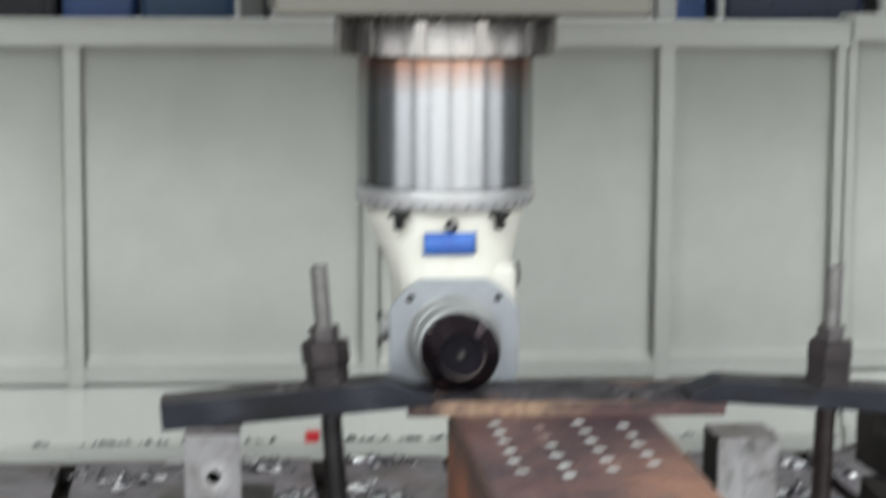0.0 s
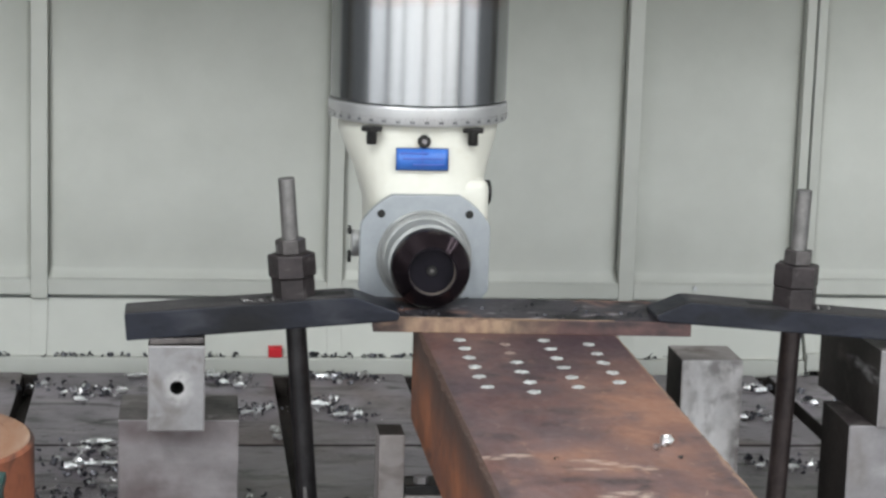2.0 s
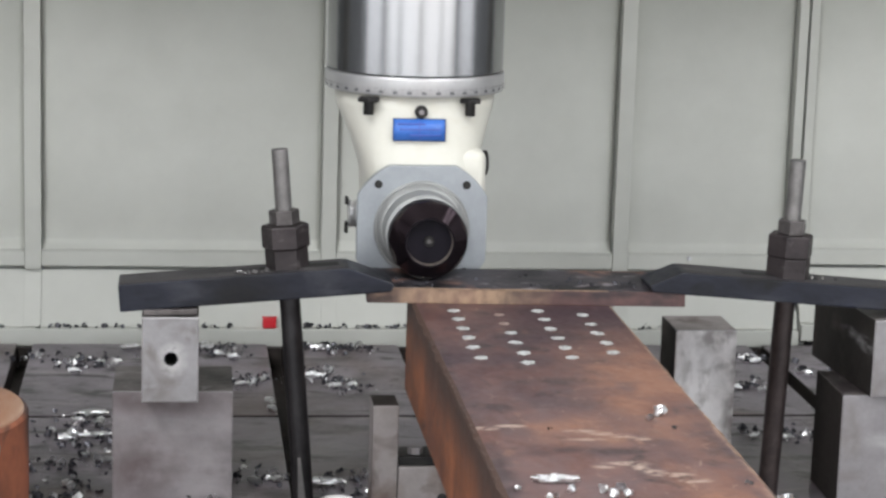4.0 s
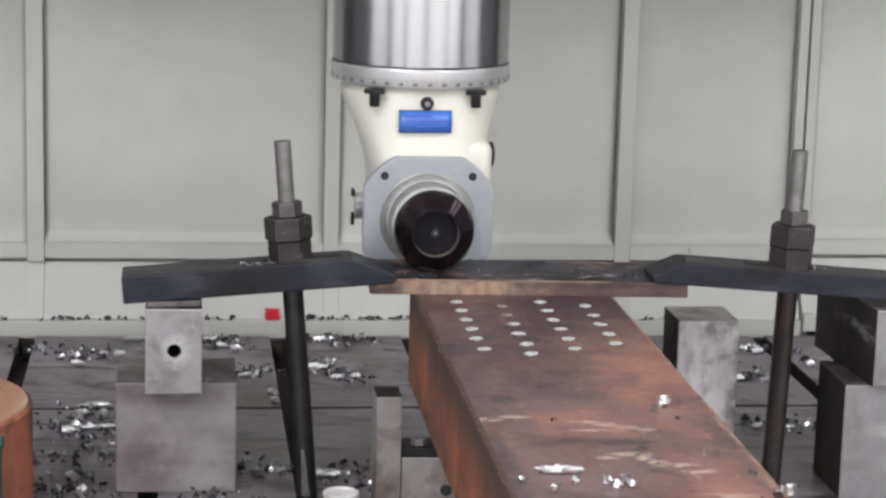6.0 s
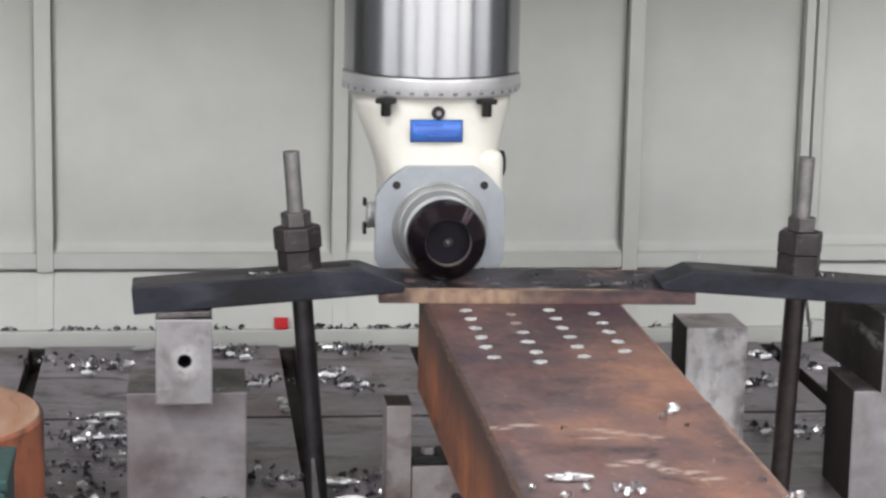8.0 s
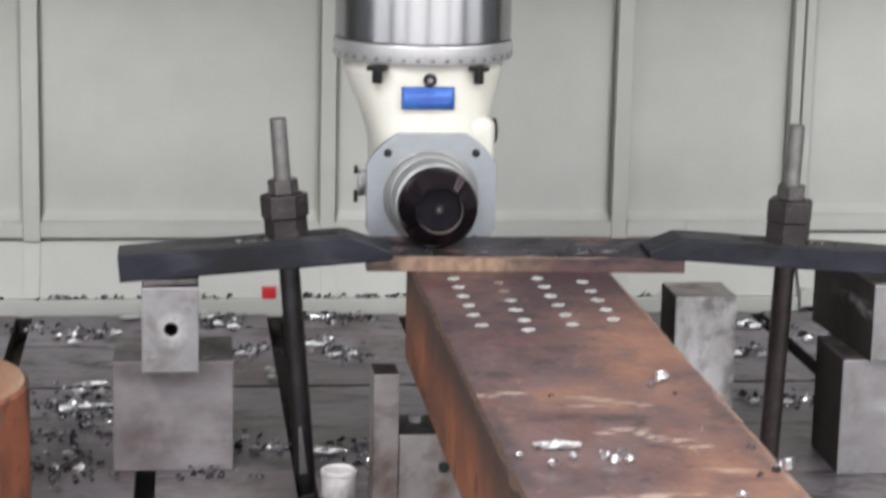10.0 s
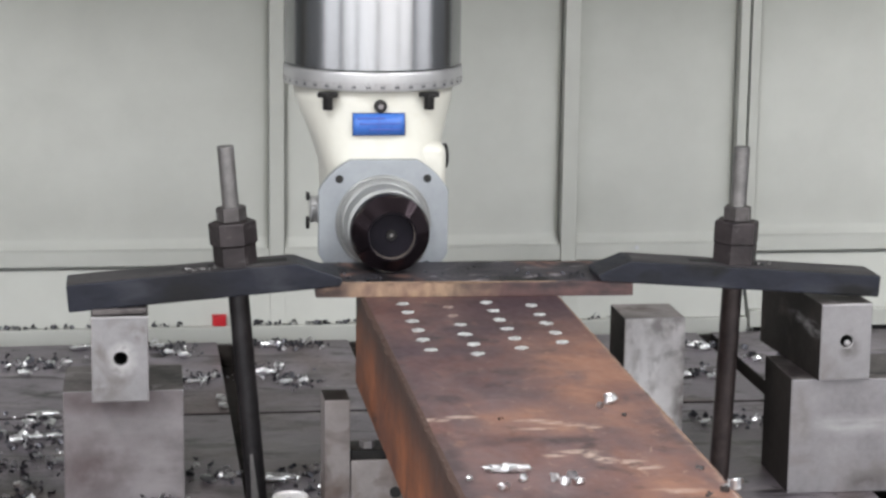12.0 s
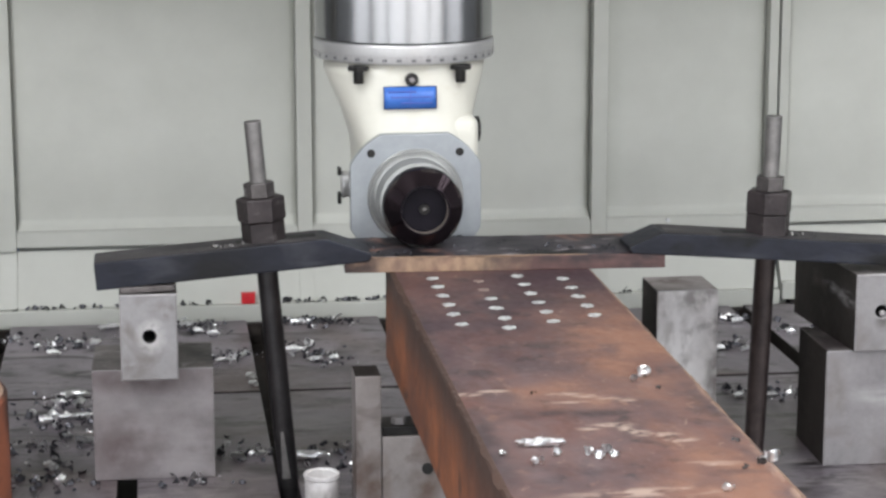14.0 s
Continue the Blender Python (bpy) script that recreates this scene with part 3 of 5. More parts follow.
def prism(outline, depth, bevel=0.003, m=None, seg=2):
    """An outline in x, z pushed back along y."""
    bm = bmesh.new()
    front = [bm.verts.new((x, 0, z)) for x, z in outline]
    back = [bm.verts.new((x, depth, z)) for x, z in outline]
    bm.faces.new(front)
    bm.faces.new(list(reversed(back)))
    for i in range(len(outline)):
        j = (i + 1) % len(outline)
        bm.faces.new((front[j], front[i], back[i], back[j]))
    bmesh.ops.recalc_face_normals(bm, faces=bm.faces)
    if bevel:
        bmesh.ops.bevel(bm, geom=bm.edges, offset=bevel, segments=seg, affect="EDGES", profile=0.6)
    if m is not None:
        bm.transform(m)
    return bm


def ground_front(bm):
    """Face 0, ground bright, at the front; on the other sides mill scale with side shade put into its colour, a dirty
    top and rubbed front edges.
    """
    bm.normal_update()
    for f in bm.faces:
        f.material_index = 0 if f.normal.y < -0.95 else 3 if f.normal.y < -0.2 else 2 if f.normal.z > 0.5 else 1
    return bm


def bored_block(w, d, h, hx, hz, r, deep, chamfer=0.0025, n=32):
    """A block, its front at y = 0 and its left foot at the origin, with a bore in the front face."""
    bm = bmesh.new()
    corner = [math.atan2(z - hz, x - hx) % (2 * math.pi) for x, z in ((0, 0), (w, 0), (w, h), (0, h))]
    turns = sorted([2 * math.pi * i / n for i in range(n)] + corner)
    rims = [[], [], [], [], [], []]
    for a in turns:
        c, s = math.cos(a), math.sin(a)
        reach = min(((w - hx) / c if c > 1e-9 else -hx / c if c < -1e-9 else 1e9), ((h - hz) / s if s > 1e-9 else -hz / s if s < -1e-9 else 1e9))
        ex, ez = hx + c * reach, hz + s * reach
        cx, cz = w / 2 + (ex - w / 2) * (1 - 2 * chamfer / w), h / 2 + (ez - h / 2) * (1 - 2 * chamfer / h)
        rims[0].append(bm.verts.new((hx + c * r, deep, hz + s * r)))
        rims[1].append(bm.verts.new((hx + c * r, 0.003, hz + s * r)))
        rims[2].append(bm.verts.new((hx + c * (r + 0.002), 0, hz + s * (r + 0.002))))
        rims[3].append(bm.verts.new((cx, 0, cz)))
        rims[4].append(bm.verts.new((ex, chamfer, ez)))
        rims[5].append(bm.verts.new((ex, d, ez)))
    k = len(turns)
    for q, (a, b) in enumerate(zip(rims, rims[1:])):
        for i in range(k):
            f = bm.faces.new((a[i], a[(i + 1) % k], b[(i + 1) % k], b[i]))
            f.material_index = (1, 1, 0, 0, 2)[q]
    bm.faces.new(rims[0]).material_index = 1
    bm.faces.new(rims[5]).material_index = 2
    bmesh.ops.recalc_face_normals(bm, faces=bm.faces)
    for f in bm.faces:
        if f.normal.z > 0.9 and f.calc_center_median().z > h - 0.001:
            f.material_index = 3
        elif -0.95 < f.normal.y < -0.2:
            f.material_index = 4
    return bm


def hexagon(across, z0, z1, chamfer=0.15, turn=0.0, m=None):
    r = across / 2 / math.cos(math.pi / 6)
    bm = bmesh.new()
    rings = []
    for rr, z in ((r * (1 - chamfer * 0.5), z0), (r, z0 + across * chamfer * 0.3), (r, z1 - across * chamfer * 0.3), (r * (1 - chamfer * 0.5), z1)):
        rings.append([bm.verts.new((rr * math.cos(math.pi * i / 3 + turn), rr * math.sin(math.pi * i / 3 + turn), z)) for i in range(6)])
    for a, b in zip(rings, rings[1:]):
        for i in range(6):
            bm.faces.new((a[i], a[(i + 1) % 6], b[(i + 1) % 6], b[i]))
    bm.faces.new(list(reversed(rings[0])))
    bm.faces.new(rings[-1])
    if m is not None:
        bm.transform(m)
    return bm


def threaded(radius, z0, z1, pitch, depth, n=28):
    """A rod with a cut thread, as rings that climb one pitch a turn."""
    bm = bmesh.new()
    steps = int((z1 - z0) / pitch * 2)
    rings = []
    for k in range(steps + 1):
        ring = []
        for i in range(n):
            a = 2 * math.pi * i / n
            lift = (k / 2 + i / n) % 1.0
            r = radius - depth * abs(2 * lift - 1)
            ring.append(bm.verts.new((r * math.cos(a), r * math.sin(a), z0 + k * pitch / 2)))
        rings.append(ring)
    for a, b in zip(rings, rings[1:]):
        for i in range(n):
            bm.faces.new((a[i], a[(i + 1) % n], b[(i + 1) % n], b[i])).smooth = True
    bm.faces.new(list(reversed(rings[0])))
    bm.faces.new(rings[-1])
    return bm


# ---- the hall ----
def hall():
    floor = box(-9, 9, -14, 8, FLOOR - 0.2, FLOOR, 0)
    solid("floor", floor, CONCRETE, pose(0, 0, 0), "pale grey painted concrete workshop floor", "floor", kind="structure")
    solid("ceiling", box(-9, 9, -8.2, 8, 6.0, 6.2, 0), HALL, pose(0, 0, 0), "pale painted workshop ceiling", "ceiling", kind="structure")
    solid("wall_back", box(-9, 9, 7.0, 7.2, FLOOR, 6.0, 0), HALL, pose(0, 0, 0), "plain grey far wall of the workshop", "wall", kind="structure")
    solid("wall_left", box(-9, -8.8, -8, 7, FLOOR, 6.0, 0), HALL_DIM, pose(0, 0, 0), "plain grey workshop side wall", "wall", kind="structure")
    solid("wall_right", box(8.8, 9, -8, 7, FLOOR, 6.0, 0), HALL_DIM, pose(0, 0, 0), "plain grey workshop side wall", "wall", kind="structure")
    # unseen front wall kept white to bounce light and brighten the quill
    bm = bmesh.new()
    edges = [-9] + [v for d in DOORS for v in (d - 1.8, d + 1.8)] + [9]
    for x0, x1 in zip(edges[::2], edges[1::2]):
        box(x0, x1, -8.2, -8.0, FLOOR, 2.9, 0, into=bm)
    box(-9, 9, -8.2, -8.0, 2.9, 6.0, 0, into=bm)
    solid("wall_front", bm, WHITE, pose(0, 0, 0), "white workshop wall with open bay doors", "wall", kind="structure")


hall()


# ---- sheet-metal guard fence behind the table, in two sections that meet at a narrow gap ----
def pressed_panel(x0, x1, y, z0, z1, left=0.05, right=0.11):
    """A pressed sheet: flat in the middle, easing back toward both upright edges; its foot turns forward over the rail."""
    bm = bmesh.new()
    xs = [x0 + (x1 - x0) * k / 48 for k in range(49)]
    foot = [(z0 + 0.030 * k / 6, -0.021 * (1 - k / 6) ** 1.6) for k in range(7)] + [(z0 + 0.08, 0.0), (z1, 0.0)]

    def ease(x):
        a, b = max(0.0, 1 - (x - x0) / left), max(0.0, 1 - (x1 - x) / right)
        return 0.007 * a ** 1.7 + 0.014 * b ** 1.6

    front = [[bm.verts.new((x, y + out + ease(x) * min(1.0, (z - z0) / 0.03), z)) for x in xs] for z, out in foot]
    back = [[bm.verts.new((x, y + 0.034, z)) for x in (x0, x1)] for z in (z0, z1)]
    for a, b in zip(front, front[1:]):
        for i in range(48):
            bm.faces.new((a[i], a[i + 1], b[i + 1], b[i])).smooth = True
    bm.faces.new((back[0][1], back[0][0], back[1][0], back[1][1]))
    bm.faces.new([r[0] for r in reversed(front)] + [back[0][0], back[1][0]])
    bm.faces.new([r[-1] for r in front] + [back[1][1], back[0][1]])
    bm.faces.new(front[0][::-1] + [back[0][0], back[0][1]])
    bm.faces.new(front[-1] + [back[1][1], back[1][0]])
    return bm


def fence_section(posts, ends, lift, label):
    """posts: (left edge, right edge) of each upright; ends: where the rails stop."""
    y = 1.534
    top = thing("guard_fence", pose(0, 0, lift), label, "fence", "fence sections")
    for (_, a), (b, _) in zip(posts, posts[1:]):
        part("panel", pressed_panel(a + 0.0003, b - 0.0012, y + 0.010, 0.2244, 1.0700), FENCE, top)
        lower = box(a + 0.0002, b - 0.0002, 0, 0.006, 0, 0.159, 0.0005, 1)
        lower.transform(pose(0, y - 0.076, 0.0344, -30))
        part("lower_panel", lower, FENCE, top)
        part("mid_rail", box(a + 0.0003, b - 0.0003, y - 0.011, y + 0.05, 0.1823, 0.2239, 0.003), FENCE, top)
        # unseen plate added behind the gap below the rail to keep it dark
        part("rear_flange", box(a + 0.0003, b - 0.0003, y + 0.044, y + 0.050, 0.0344, 0.1818, 0.001, 1), FENCE, top)
    for a, b in posts:
        part("post", box(a, b, y - 0.013, y + 0.045, 0.1735, 1.0700, 0.0025), FENCE, top)
        rib = box(a, b, -0.003, 0.012, 0, 0.161, 0.001)
        rib.transform(pose(0, y - 0.076, 0.0344, -30))
        part("lower_rib", rib, FENCE, top)
        part("foot", box(a - 0.01, b + 0.01, y - 0.02, y + 0.05, FLOOR - lift, -0.013, 0.003), FENCE, top)
    x0, x1 = ends
    part("top_rail", box(x0, x1, y - 0.050, y + 0.045, 1.0705, 1.1266, 0.003), FENCE, top)
    part("top_lip", box(x0, x1, y - 0.058, y + 0.10, 1.1271, 1.1369, 0.003), FENCE, top)
    part("bottom_channel", box(x0, x1, y - 0.0955, y + 0.052, -0.0125, 0.0339, 0.004), FENCE, top)
    return top


left_fence = fence_section([(-1.851, -1.810), (-1.086, -1.043), (-0.3133, -0.2743), (0.4713, 0.5124), (0.9494, 0.9746)], (-2.65, 0.9746), 0.0,
                           "pale grey-green sheet metal guard fence behind the machine table")
part("rail_bolt", hexagon(0.011, 0, 0.006, m=pose(0.681, 1.522, 0.2146, 90)), SATIN, left_fence)
fence_section([(0.9807, 1.0054), (1.754, 1.795), (2.535, 2.576)], (0.9807, 3.3), 0.0175, "pale grey-green sheet metal guard fence, next section along")


def behind_the_fence():
    def cabinet(x0, x1, y0, y1, z1, mat, name, label, r=0.04):
        top = thing(name, pose((x0 + x1) / 2, y0, FLOOR), label, "cabinet")
        w = (x1 - x0) / 2
        part("body", box(-w, w, 0, y1 - y0, 0.06, z1 - FLOOR, r, 4), mat, top)
        part("plinth", box(-w * 0.9, w * 0.9, 0.05, y1 - y0 - 0.05, 0, 0.0605, 0.004), DARK, top)
        part("door", box(-w * 0.86, w * 0.86, -0.012, -0.0005, 0.12, z1 - FLOOR - 0.08, 0.005), mat, top)
    cabinet(-0.94, -0.635, 3.0, 3.5, 1.75, TEAL, "machine_cabinet", "dull blue painted machine cabinet behind the fence")
    cabinet(-1.195, -0.955, 3.1, 3.6, 1.7, BLUEP, "machine_cabinet", "bright blue painted machine cabinet behind the fence", 0.02)
    cabinet(-1.75, -1.215, 3.1, 3.6, 1.8, DARK, "machine_cabinet", "black machine cabinet behind the fence", 0.02)
    cabinet(0.955, 1.465, 3.0, 3.5, 1.8, NAVY, "machine_cabinet", "dark navy rounded machine cabinet behind the fence", 0.06)
    cabinet(0.80, 0.932, 3.05, 3.5, 1.8, BLUEP, "machine_cabinet", "narrow blue machine cabinet behind the fence", 0.02)
    cabinet(1.54, 2.1, 3.1, 3.6, 1.8, DARK, "machine_cabinet", "black machine cabinet behind the fence", 0.02)
    for x, w in ((0.705, 0.012), (0.76, 0.032), (0.943, 0.008), (1.505, 0.028)):
        solid("steel_post", box(-w, w, -0.03, 0.03, 0, 3.2, 0.004), WHITE, pose(x, 2.9, FLOOR), "white painted steel post behind the fence", "post", "white posts")
    solid("grey_post", box(-0.035, 0.035, -0.03, 0.03, 0, 3.2, 0.004), CONCRETE, pose(-0.585, 2.9, FLOOR), "grey painted steel post behind the fence", "post")
    solid("dark_post", box(-0.014, 0.014, -0.03, 0.03, 0, 3.2, 0.004), DARK, pose(-0.535, 2.88, FLOOR), "dark steel post behind the fence", "post")
    solid("guard_bar", box(-0.45, 0.45, -0.015, 0.015, -0.014, 0.014, 0.005), WHITE, pose(-1.40, 3.02, 1.172), "white horizontal guard bar across the cabinets", "rail")
    solid("guard_bar_post", box(-0.012, 0.012, -0.012, 0.012, 0, 1.607, 0.003), WHITE, pose(-1.83, 3.02, FLOOR), "thin white post under the guard bar", "post")


behind_the_fence()


# ---- slotted machine table ----
SLOTS = [-2.025, -1.71, -1.395, -1.0795, -0.7535, -0.438, -0.095, 0.219, 0.520, 0.846, 1.160, 1.475, 1.79, 2.105]


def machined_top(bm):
    """Face 0 on top; oily scale, with recess shade put into its colour, on the flanks of the slots and in the joint."""
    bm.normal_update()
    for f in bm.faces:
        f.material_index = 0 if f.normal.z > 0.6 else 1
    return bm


def machine_table():
    top = thing("machine_table", pose(0, 0, 0), "oily dark cast iron machine table with T-slots", "machine table")
    part("bed", box(-2.01, 2.09, -2.4, 1.41, FLOOR, -0.0605, 0.006), SHADED_SCALE, top, "oily bed below the slots, their shade in its colour")
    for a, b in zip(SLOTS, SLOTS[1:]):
        part("table_land", machined_top(box(a + 0.0195, b - 0.0195, -2.4, 0.700, -0.06, 0, 0.003)), (TABLE, SHADED_SCALE), top)
        # dark end pieces added to shut out the pale view along each slot
        part("slot_end", box(a - 0.019, a + 0.019, 1.395, 1.409, -0.06, -0.006, 0.002), SHADED_SCALE, top)
        part("rear_land", machined_top(box(a + 0.0195, b - 0.0195, 0.714, 1.415, -0.06, 0, 0.004)), (TABLE, SHADED_SCALE), top)


machine_table()


# ---- the rusty beam with its rows of paint dots ----
def beam():
    top = thing("steel_beam", pose(-0.033, 0, 0.22), "rust-brown square steel beam lying on supports", "steel beam")
    rnd = random.Random(3)
    bm, rings = bmesh.new(), []
    outline = [(-0.194, 0), (0.194, 0), (0.199, 0.005), (0.199, 0.193), (0.1965, 0.1975), (0.191, 0.2), (-0.191, 0.2), (-0.1965, 0.1975), (-0.199, 0.193), (-0.199, 0.005)]
    dents = {k + j: rnd.uniform(0.5, 1.0) * d for k, d in [(rnd.randrange(4, 150), rnd.uniform(-0.0075, -0.003)) for _ in range(16)] for j in range(rnd.randrange(2, 5))}
    for k in range(161):
        worn = dents[k] if k in dents else rnd.uniform(-0.0012, 0.0010) if rnd.random() < 0.8 else rnd.uniform(-0.0045, -0.001)
        rings.append([bm.verts.new((x + (math.copysign(worn, x) if 3 < i < 5 or i == 7 else 0), -2.3 + 2.4 * k / 160, z + (worn if i in (4, 7) else 0))) for i, (x, z) in enumerate(outline)])
    for a, b in zip(rings, rings[1:]):
        for i in range(10):
            f = bm.faces.new((a[i], a[(i + 1) % 10], b[(i + 1) % 10], b[i]))
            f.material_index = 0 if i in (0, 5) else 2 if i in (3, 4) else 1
    bm.faces.new(rings[0]).material_index = 1
    bm.faces.new(rings[-1]).material_index = 1
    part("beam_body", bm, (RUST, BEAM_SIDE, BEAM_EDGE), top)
    for col, x in enumerate((-0.155, -0.072, 0.011, 0.093)):
        for k in range(6 if col < 3 else 5):
            y = -0.052 - 0.0765 * k - (0.038 if col % 2 else 0)
            worn = col == 1 and k < 2
            r = 0.0115 if not worn else 0.0095
            d = lathe([(r, 0.0002), (r * 0.94, 0.0011), (r * 0.5, 0.0014)], 22)
            wave = [rnd.uniform(0, 6.28) for _ in range(3)]
            for v in d.verts:
                a = math.atan2(v.co.y, v.co.x)
                k = (1 + 0.10 * math.sin(2 * a + wave[0]) + 0.09 * math.sin(5 * a + wave[1]) + 0.07 * math.sin(9 * a + wave[2])) * (1.22 if v.co.x < 0 and wave[0] > 2.5 else 1)
                v.co.x, v.co.y = v.co.x * k, v.co.y * k
            d.transform(pose(x + 0.033 + rnd.uniform(-0.002, 0.002), y + rnd.uniform(-0.003, 0.003), 0.2))
            part("paint_dot", d, CHALK_WORN if worn else CHALK, top, "worn faded paint dot" if worn else "")


beam()


def supports():
    top = thing("beam_support", pose(-0.273, -0.19, 0), "grey steel stepped support block with clamping bolt beside the beam", "support block")
    part("column", ground_front(box(-0.048, 0.001, 0, 0.085, 0, 0.2655, 0.003)), (BLOCK_WARM, BLOCK_WARM, SHADED_SCALE, BLOCK_WARM), top)
    part("lower_block", box(0.0025, 0.25, 0.003, 0.12, 0, 0.145, 0.003), BLOCK_WARM, top)
    part("clamp_bar", box(0.004, 0.085, 0.008, 0.080, 0.1455, 0.164, 0.003), BLACK, top)
    part("bolt_head", hexagon(0.026, 0, 0.014, m=pose(0.036, 0.028, 0.1645)), BLOCK, top)
    part("pad", box(0.10, 0.24, 0.01, 0.11, 0.1455, 0.2195, 0.003), BLOCK_DARK, top)
    # bore: a near-black disc in place of the hole's shaded inside
    part("bore", lathe([(0.011, 0), (0.011, 0.004), (0.006, 0.0045)], 24, pose(0.0885, 0.003, 0.081, 90)), HOLE, top)
    for y in (-1.6, -0.02):
        solid("riser_block", box(-0.12, 0.10, -0.05, 0.05, 0, 0.2195, 0.004), BLOCK_DARK, pose(0.03 if y > -1 else -0.03, y, 0), "dark steel riser block under the beam", "riser block", "riser blocks")


supports()


# ---- the work plate that is being milled ----
def work_plate():
    top = thing("work_plate", pose(-0.004, 0, 0.4203, 0, 0, -2.6), "rusty steel plate being milled, clamped across the beam", "work plate")
    part("plate_body", prism([(-0.318, 0.004), (-0.316, 0), (0.315, 0), (0.315, 0.029), (-0.305, 0.029), (-0.318, 0.02)], 0.200, 0.0015), PLATE, top)
    part("plate_top", box(-0.303, 0.313, 0.002, 0.198, 0.0292, 0.0305, 0.0006, 1), PLATE_TOP, top, "dark scaled top skin")
    rnd, bm, last = random.Random(5), bmesh.new(), None
    for k in range(90):
        x = -0.30 + 0.46 * k / 89
        fade = min(1.0, (89 - k) / 30) * (0.3 if rnd.random() < 0.25 else 1.0)
        out, up = 0.0002 + fade * rnd.uniform(0.0, 0.0014), 0.0001 + fade * rnd.uniform(0.0004, 0.0024)
        now = [bm.verts.new(p) for p in ((x, -out * 0.5, 0.0292 - up), (x, -out, 0.0296), (x, 0.0004, 0.0308 + out * 0.5), (x, 0.0004 + 2.2 * up, 0.0307))]
        if last:
            for i in range(3):
                bm.faces.new((last[i], now[i], now[i + 1], last[i + 1]))
        last = now
    part("cut_edge", bm, FRESH, top, "ragged bright burr along the cut edge")


work_plate()


# ---- strap clamps with studs and nuts ----
def strap_clamp(x, y, z, tilt, length, thick, slope, mirror, label):
    """The nose points to +x, or to -x when mirrored; the origin is under the stud on the lower face."""
    top = thing("strap_clamp", pose(x, y, z, 0, tilt, 0), label, "strap clamp", "strap clamps")
    s = -1 if mirror else 1
    back, nose = length
    out = [(-back * s, 0), ((nose - 0.006) * s, 0), (nose * s, 0.008), (nose * s, thick * 0.3), ((nose - slope) * s, thick), (-back * s, thick)]
    bar = prism(out, 0.10, 0.003, pose(0, -0.05, 0))
    bar.normal_update()
    for f in bar.faces:
        f.material_index = 1 if 0.1 < abs(f.normal.y) < 0.95 else 0
    part("bar", bar, (CLAMP, CLAMP_TOP), top)
    part("worn_top", box(min(-back * s, (nose - slope - 0.005) * s) + 0.004, max(-back * s, (nose - slope - 0.005) * s) - 0.004, -0.046, 0.046, thick + 0.0002, thick + 0.0012, 0.0005, 1), CLAMP_TOP, top, "scuffed grey upper face")
    slot = (-0.02 * s, 0.075 * s)
    # the slot's shaded inside is a flat near-black strip on the bar
    part("slot_edge", box(min(slot) - 0.03, max(slot) + 0.03, -0.017, 0.017, thick + 0.0013, thick + 0.0018, 0.0002, 1), HOLE, top, "stud slot, a dark strip for its shaded inside")
    return top


strap_clamp(-0.476, 0.042, 0.430, -4.6, (0.325, 0.207), 0.054, 0.085, False, "blue-black steel strap clamp holding the plate, scuffed on top")
strap_clamp(0.535, 0.032, 0.429, 4.2, (0.285, 0.298), 0.044, 0.062, True, "blue-black steel strap clamp resting on a bored block")


def clamp_stud(x, y, lean, z_nut, length, worn, sleeve, facing, rod, label):
    """A long stud that rises from a T-slot, with sleeve, hexagon nut and lock nut."""
    top = thing("clamp_stud", pose(x, y, -0.04, 0, lean, 0), label, "clamping stud", "clamping studs")
    part("lower_rod", lathe([(0.0185, 0), (0.0205, 0.002), (0.0205, z_nut - 0.004), (0.018, z_nut - 0.002)], 36), rod, top, "oily dark lower rod")
    part("upper_rod", threaded(0.0168, z_nut - 0.001, length, 0.0035, 0.0011), STUD, top, "grey threaded upper rod")
    # tapered pale strip added as the glint low on the left rod
    if worn:
        flat = box(-0.011, 0.003, -0.0214, -0.0172, 0.045, 0.142, 0.0006, 1)
        for v in flat.verts:
            v.co.x = -0.004 + (v.co.x + 0.004) * (1.15 - 0.75 * (v.co.z - 0.045) / 0.097)
        part("worn_flat", flat, STUD, top, "added grey strip for the rod's glint")
    part("t_nut", box(-0.017, 0.017, -0.03, 0.03, -0.018, 0.0, 0.002), NUT, top)
    part("sleeve", hexagon(sleeve, z_nut, z_nut + 0.042, 0.07, facing), NUT, top)
    part("hex_nut", hexagon(0.0815, z_nut + 0.0425, z_nut + 0.0885, 0.13, facing), NUT, top)
    part("lock_nut", hexagon(0.0515, z_nut + 0.089, z_nut + 0.1175, 0.12, facing + 0.05), LOCK, top, "small grey lock nut")
    return top


clamp_stud(-0.432, 0.045, -4.75, 0.524, 0.762, True, 0.0735, -0.10, OILED, "tall steel clamping stud with heavy dark nuts through a strap clamp")
clamp_stud(0.514, 0.04, 1.9, 0.512, 0.752, False, 0.0795, 0.07, STUD_LOW, "upright steel clamping stud with heavy dark nuts through a strap clamp")


# ---- the step blocks ----
def bored(m, w, d, h, label, flank, front):
    top = thing("bored_block", m, label, "steel block", "bored blocks")
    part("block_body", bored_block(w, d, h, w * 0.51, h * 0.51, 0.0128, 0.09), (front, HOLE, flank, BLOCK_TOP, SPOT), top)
    return top


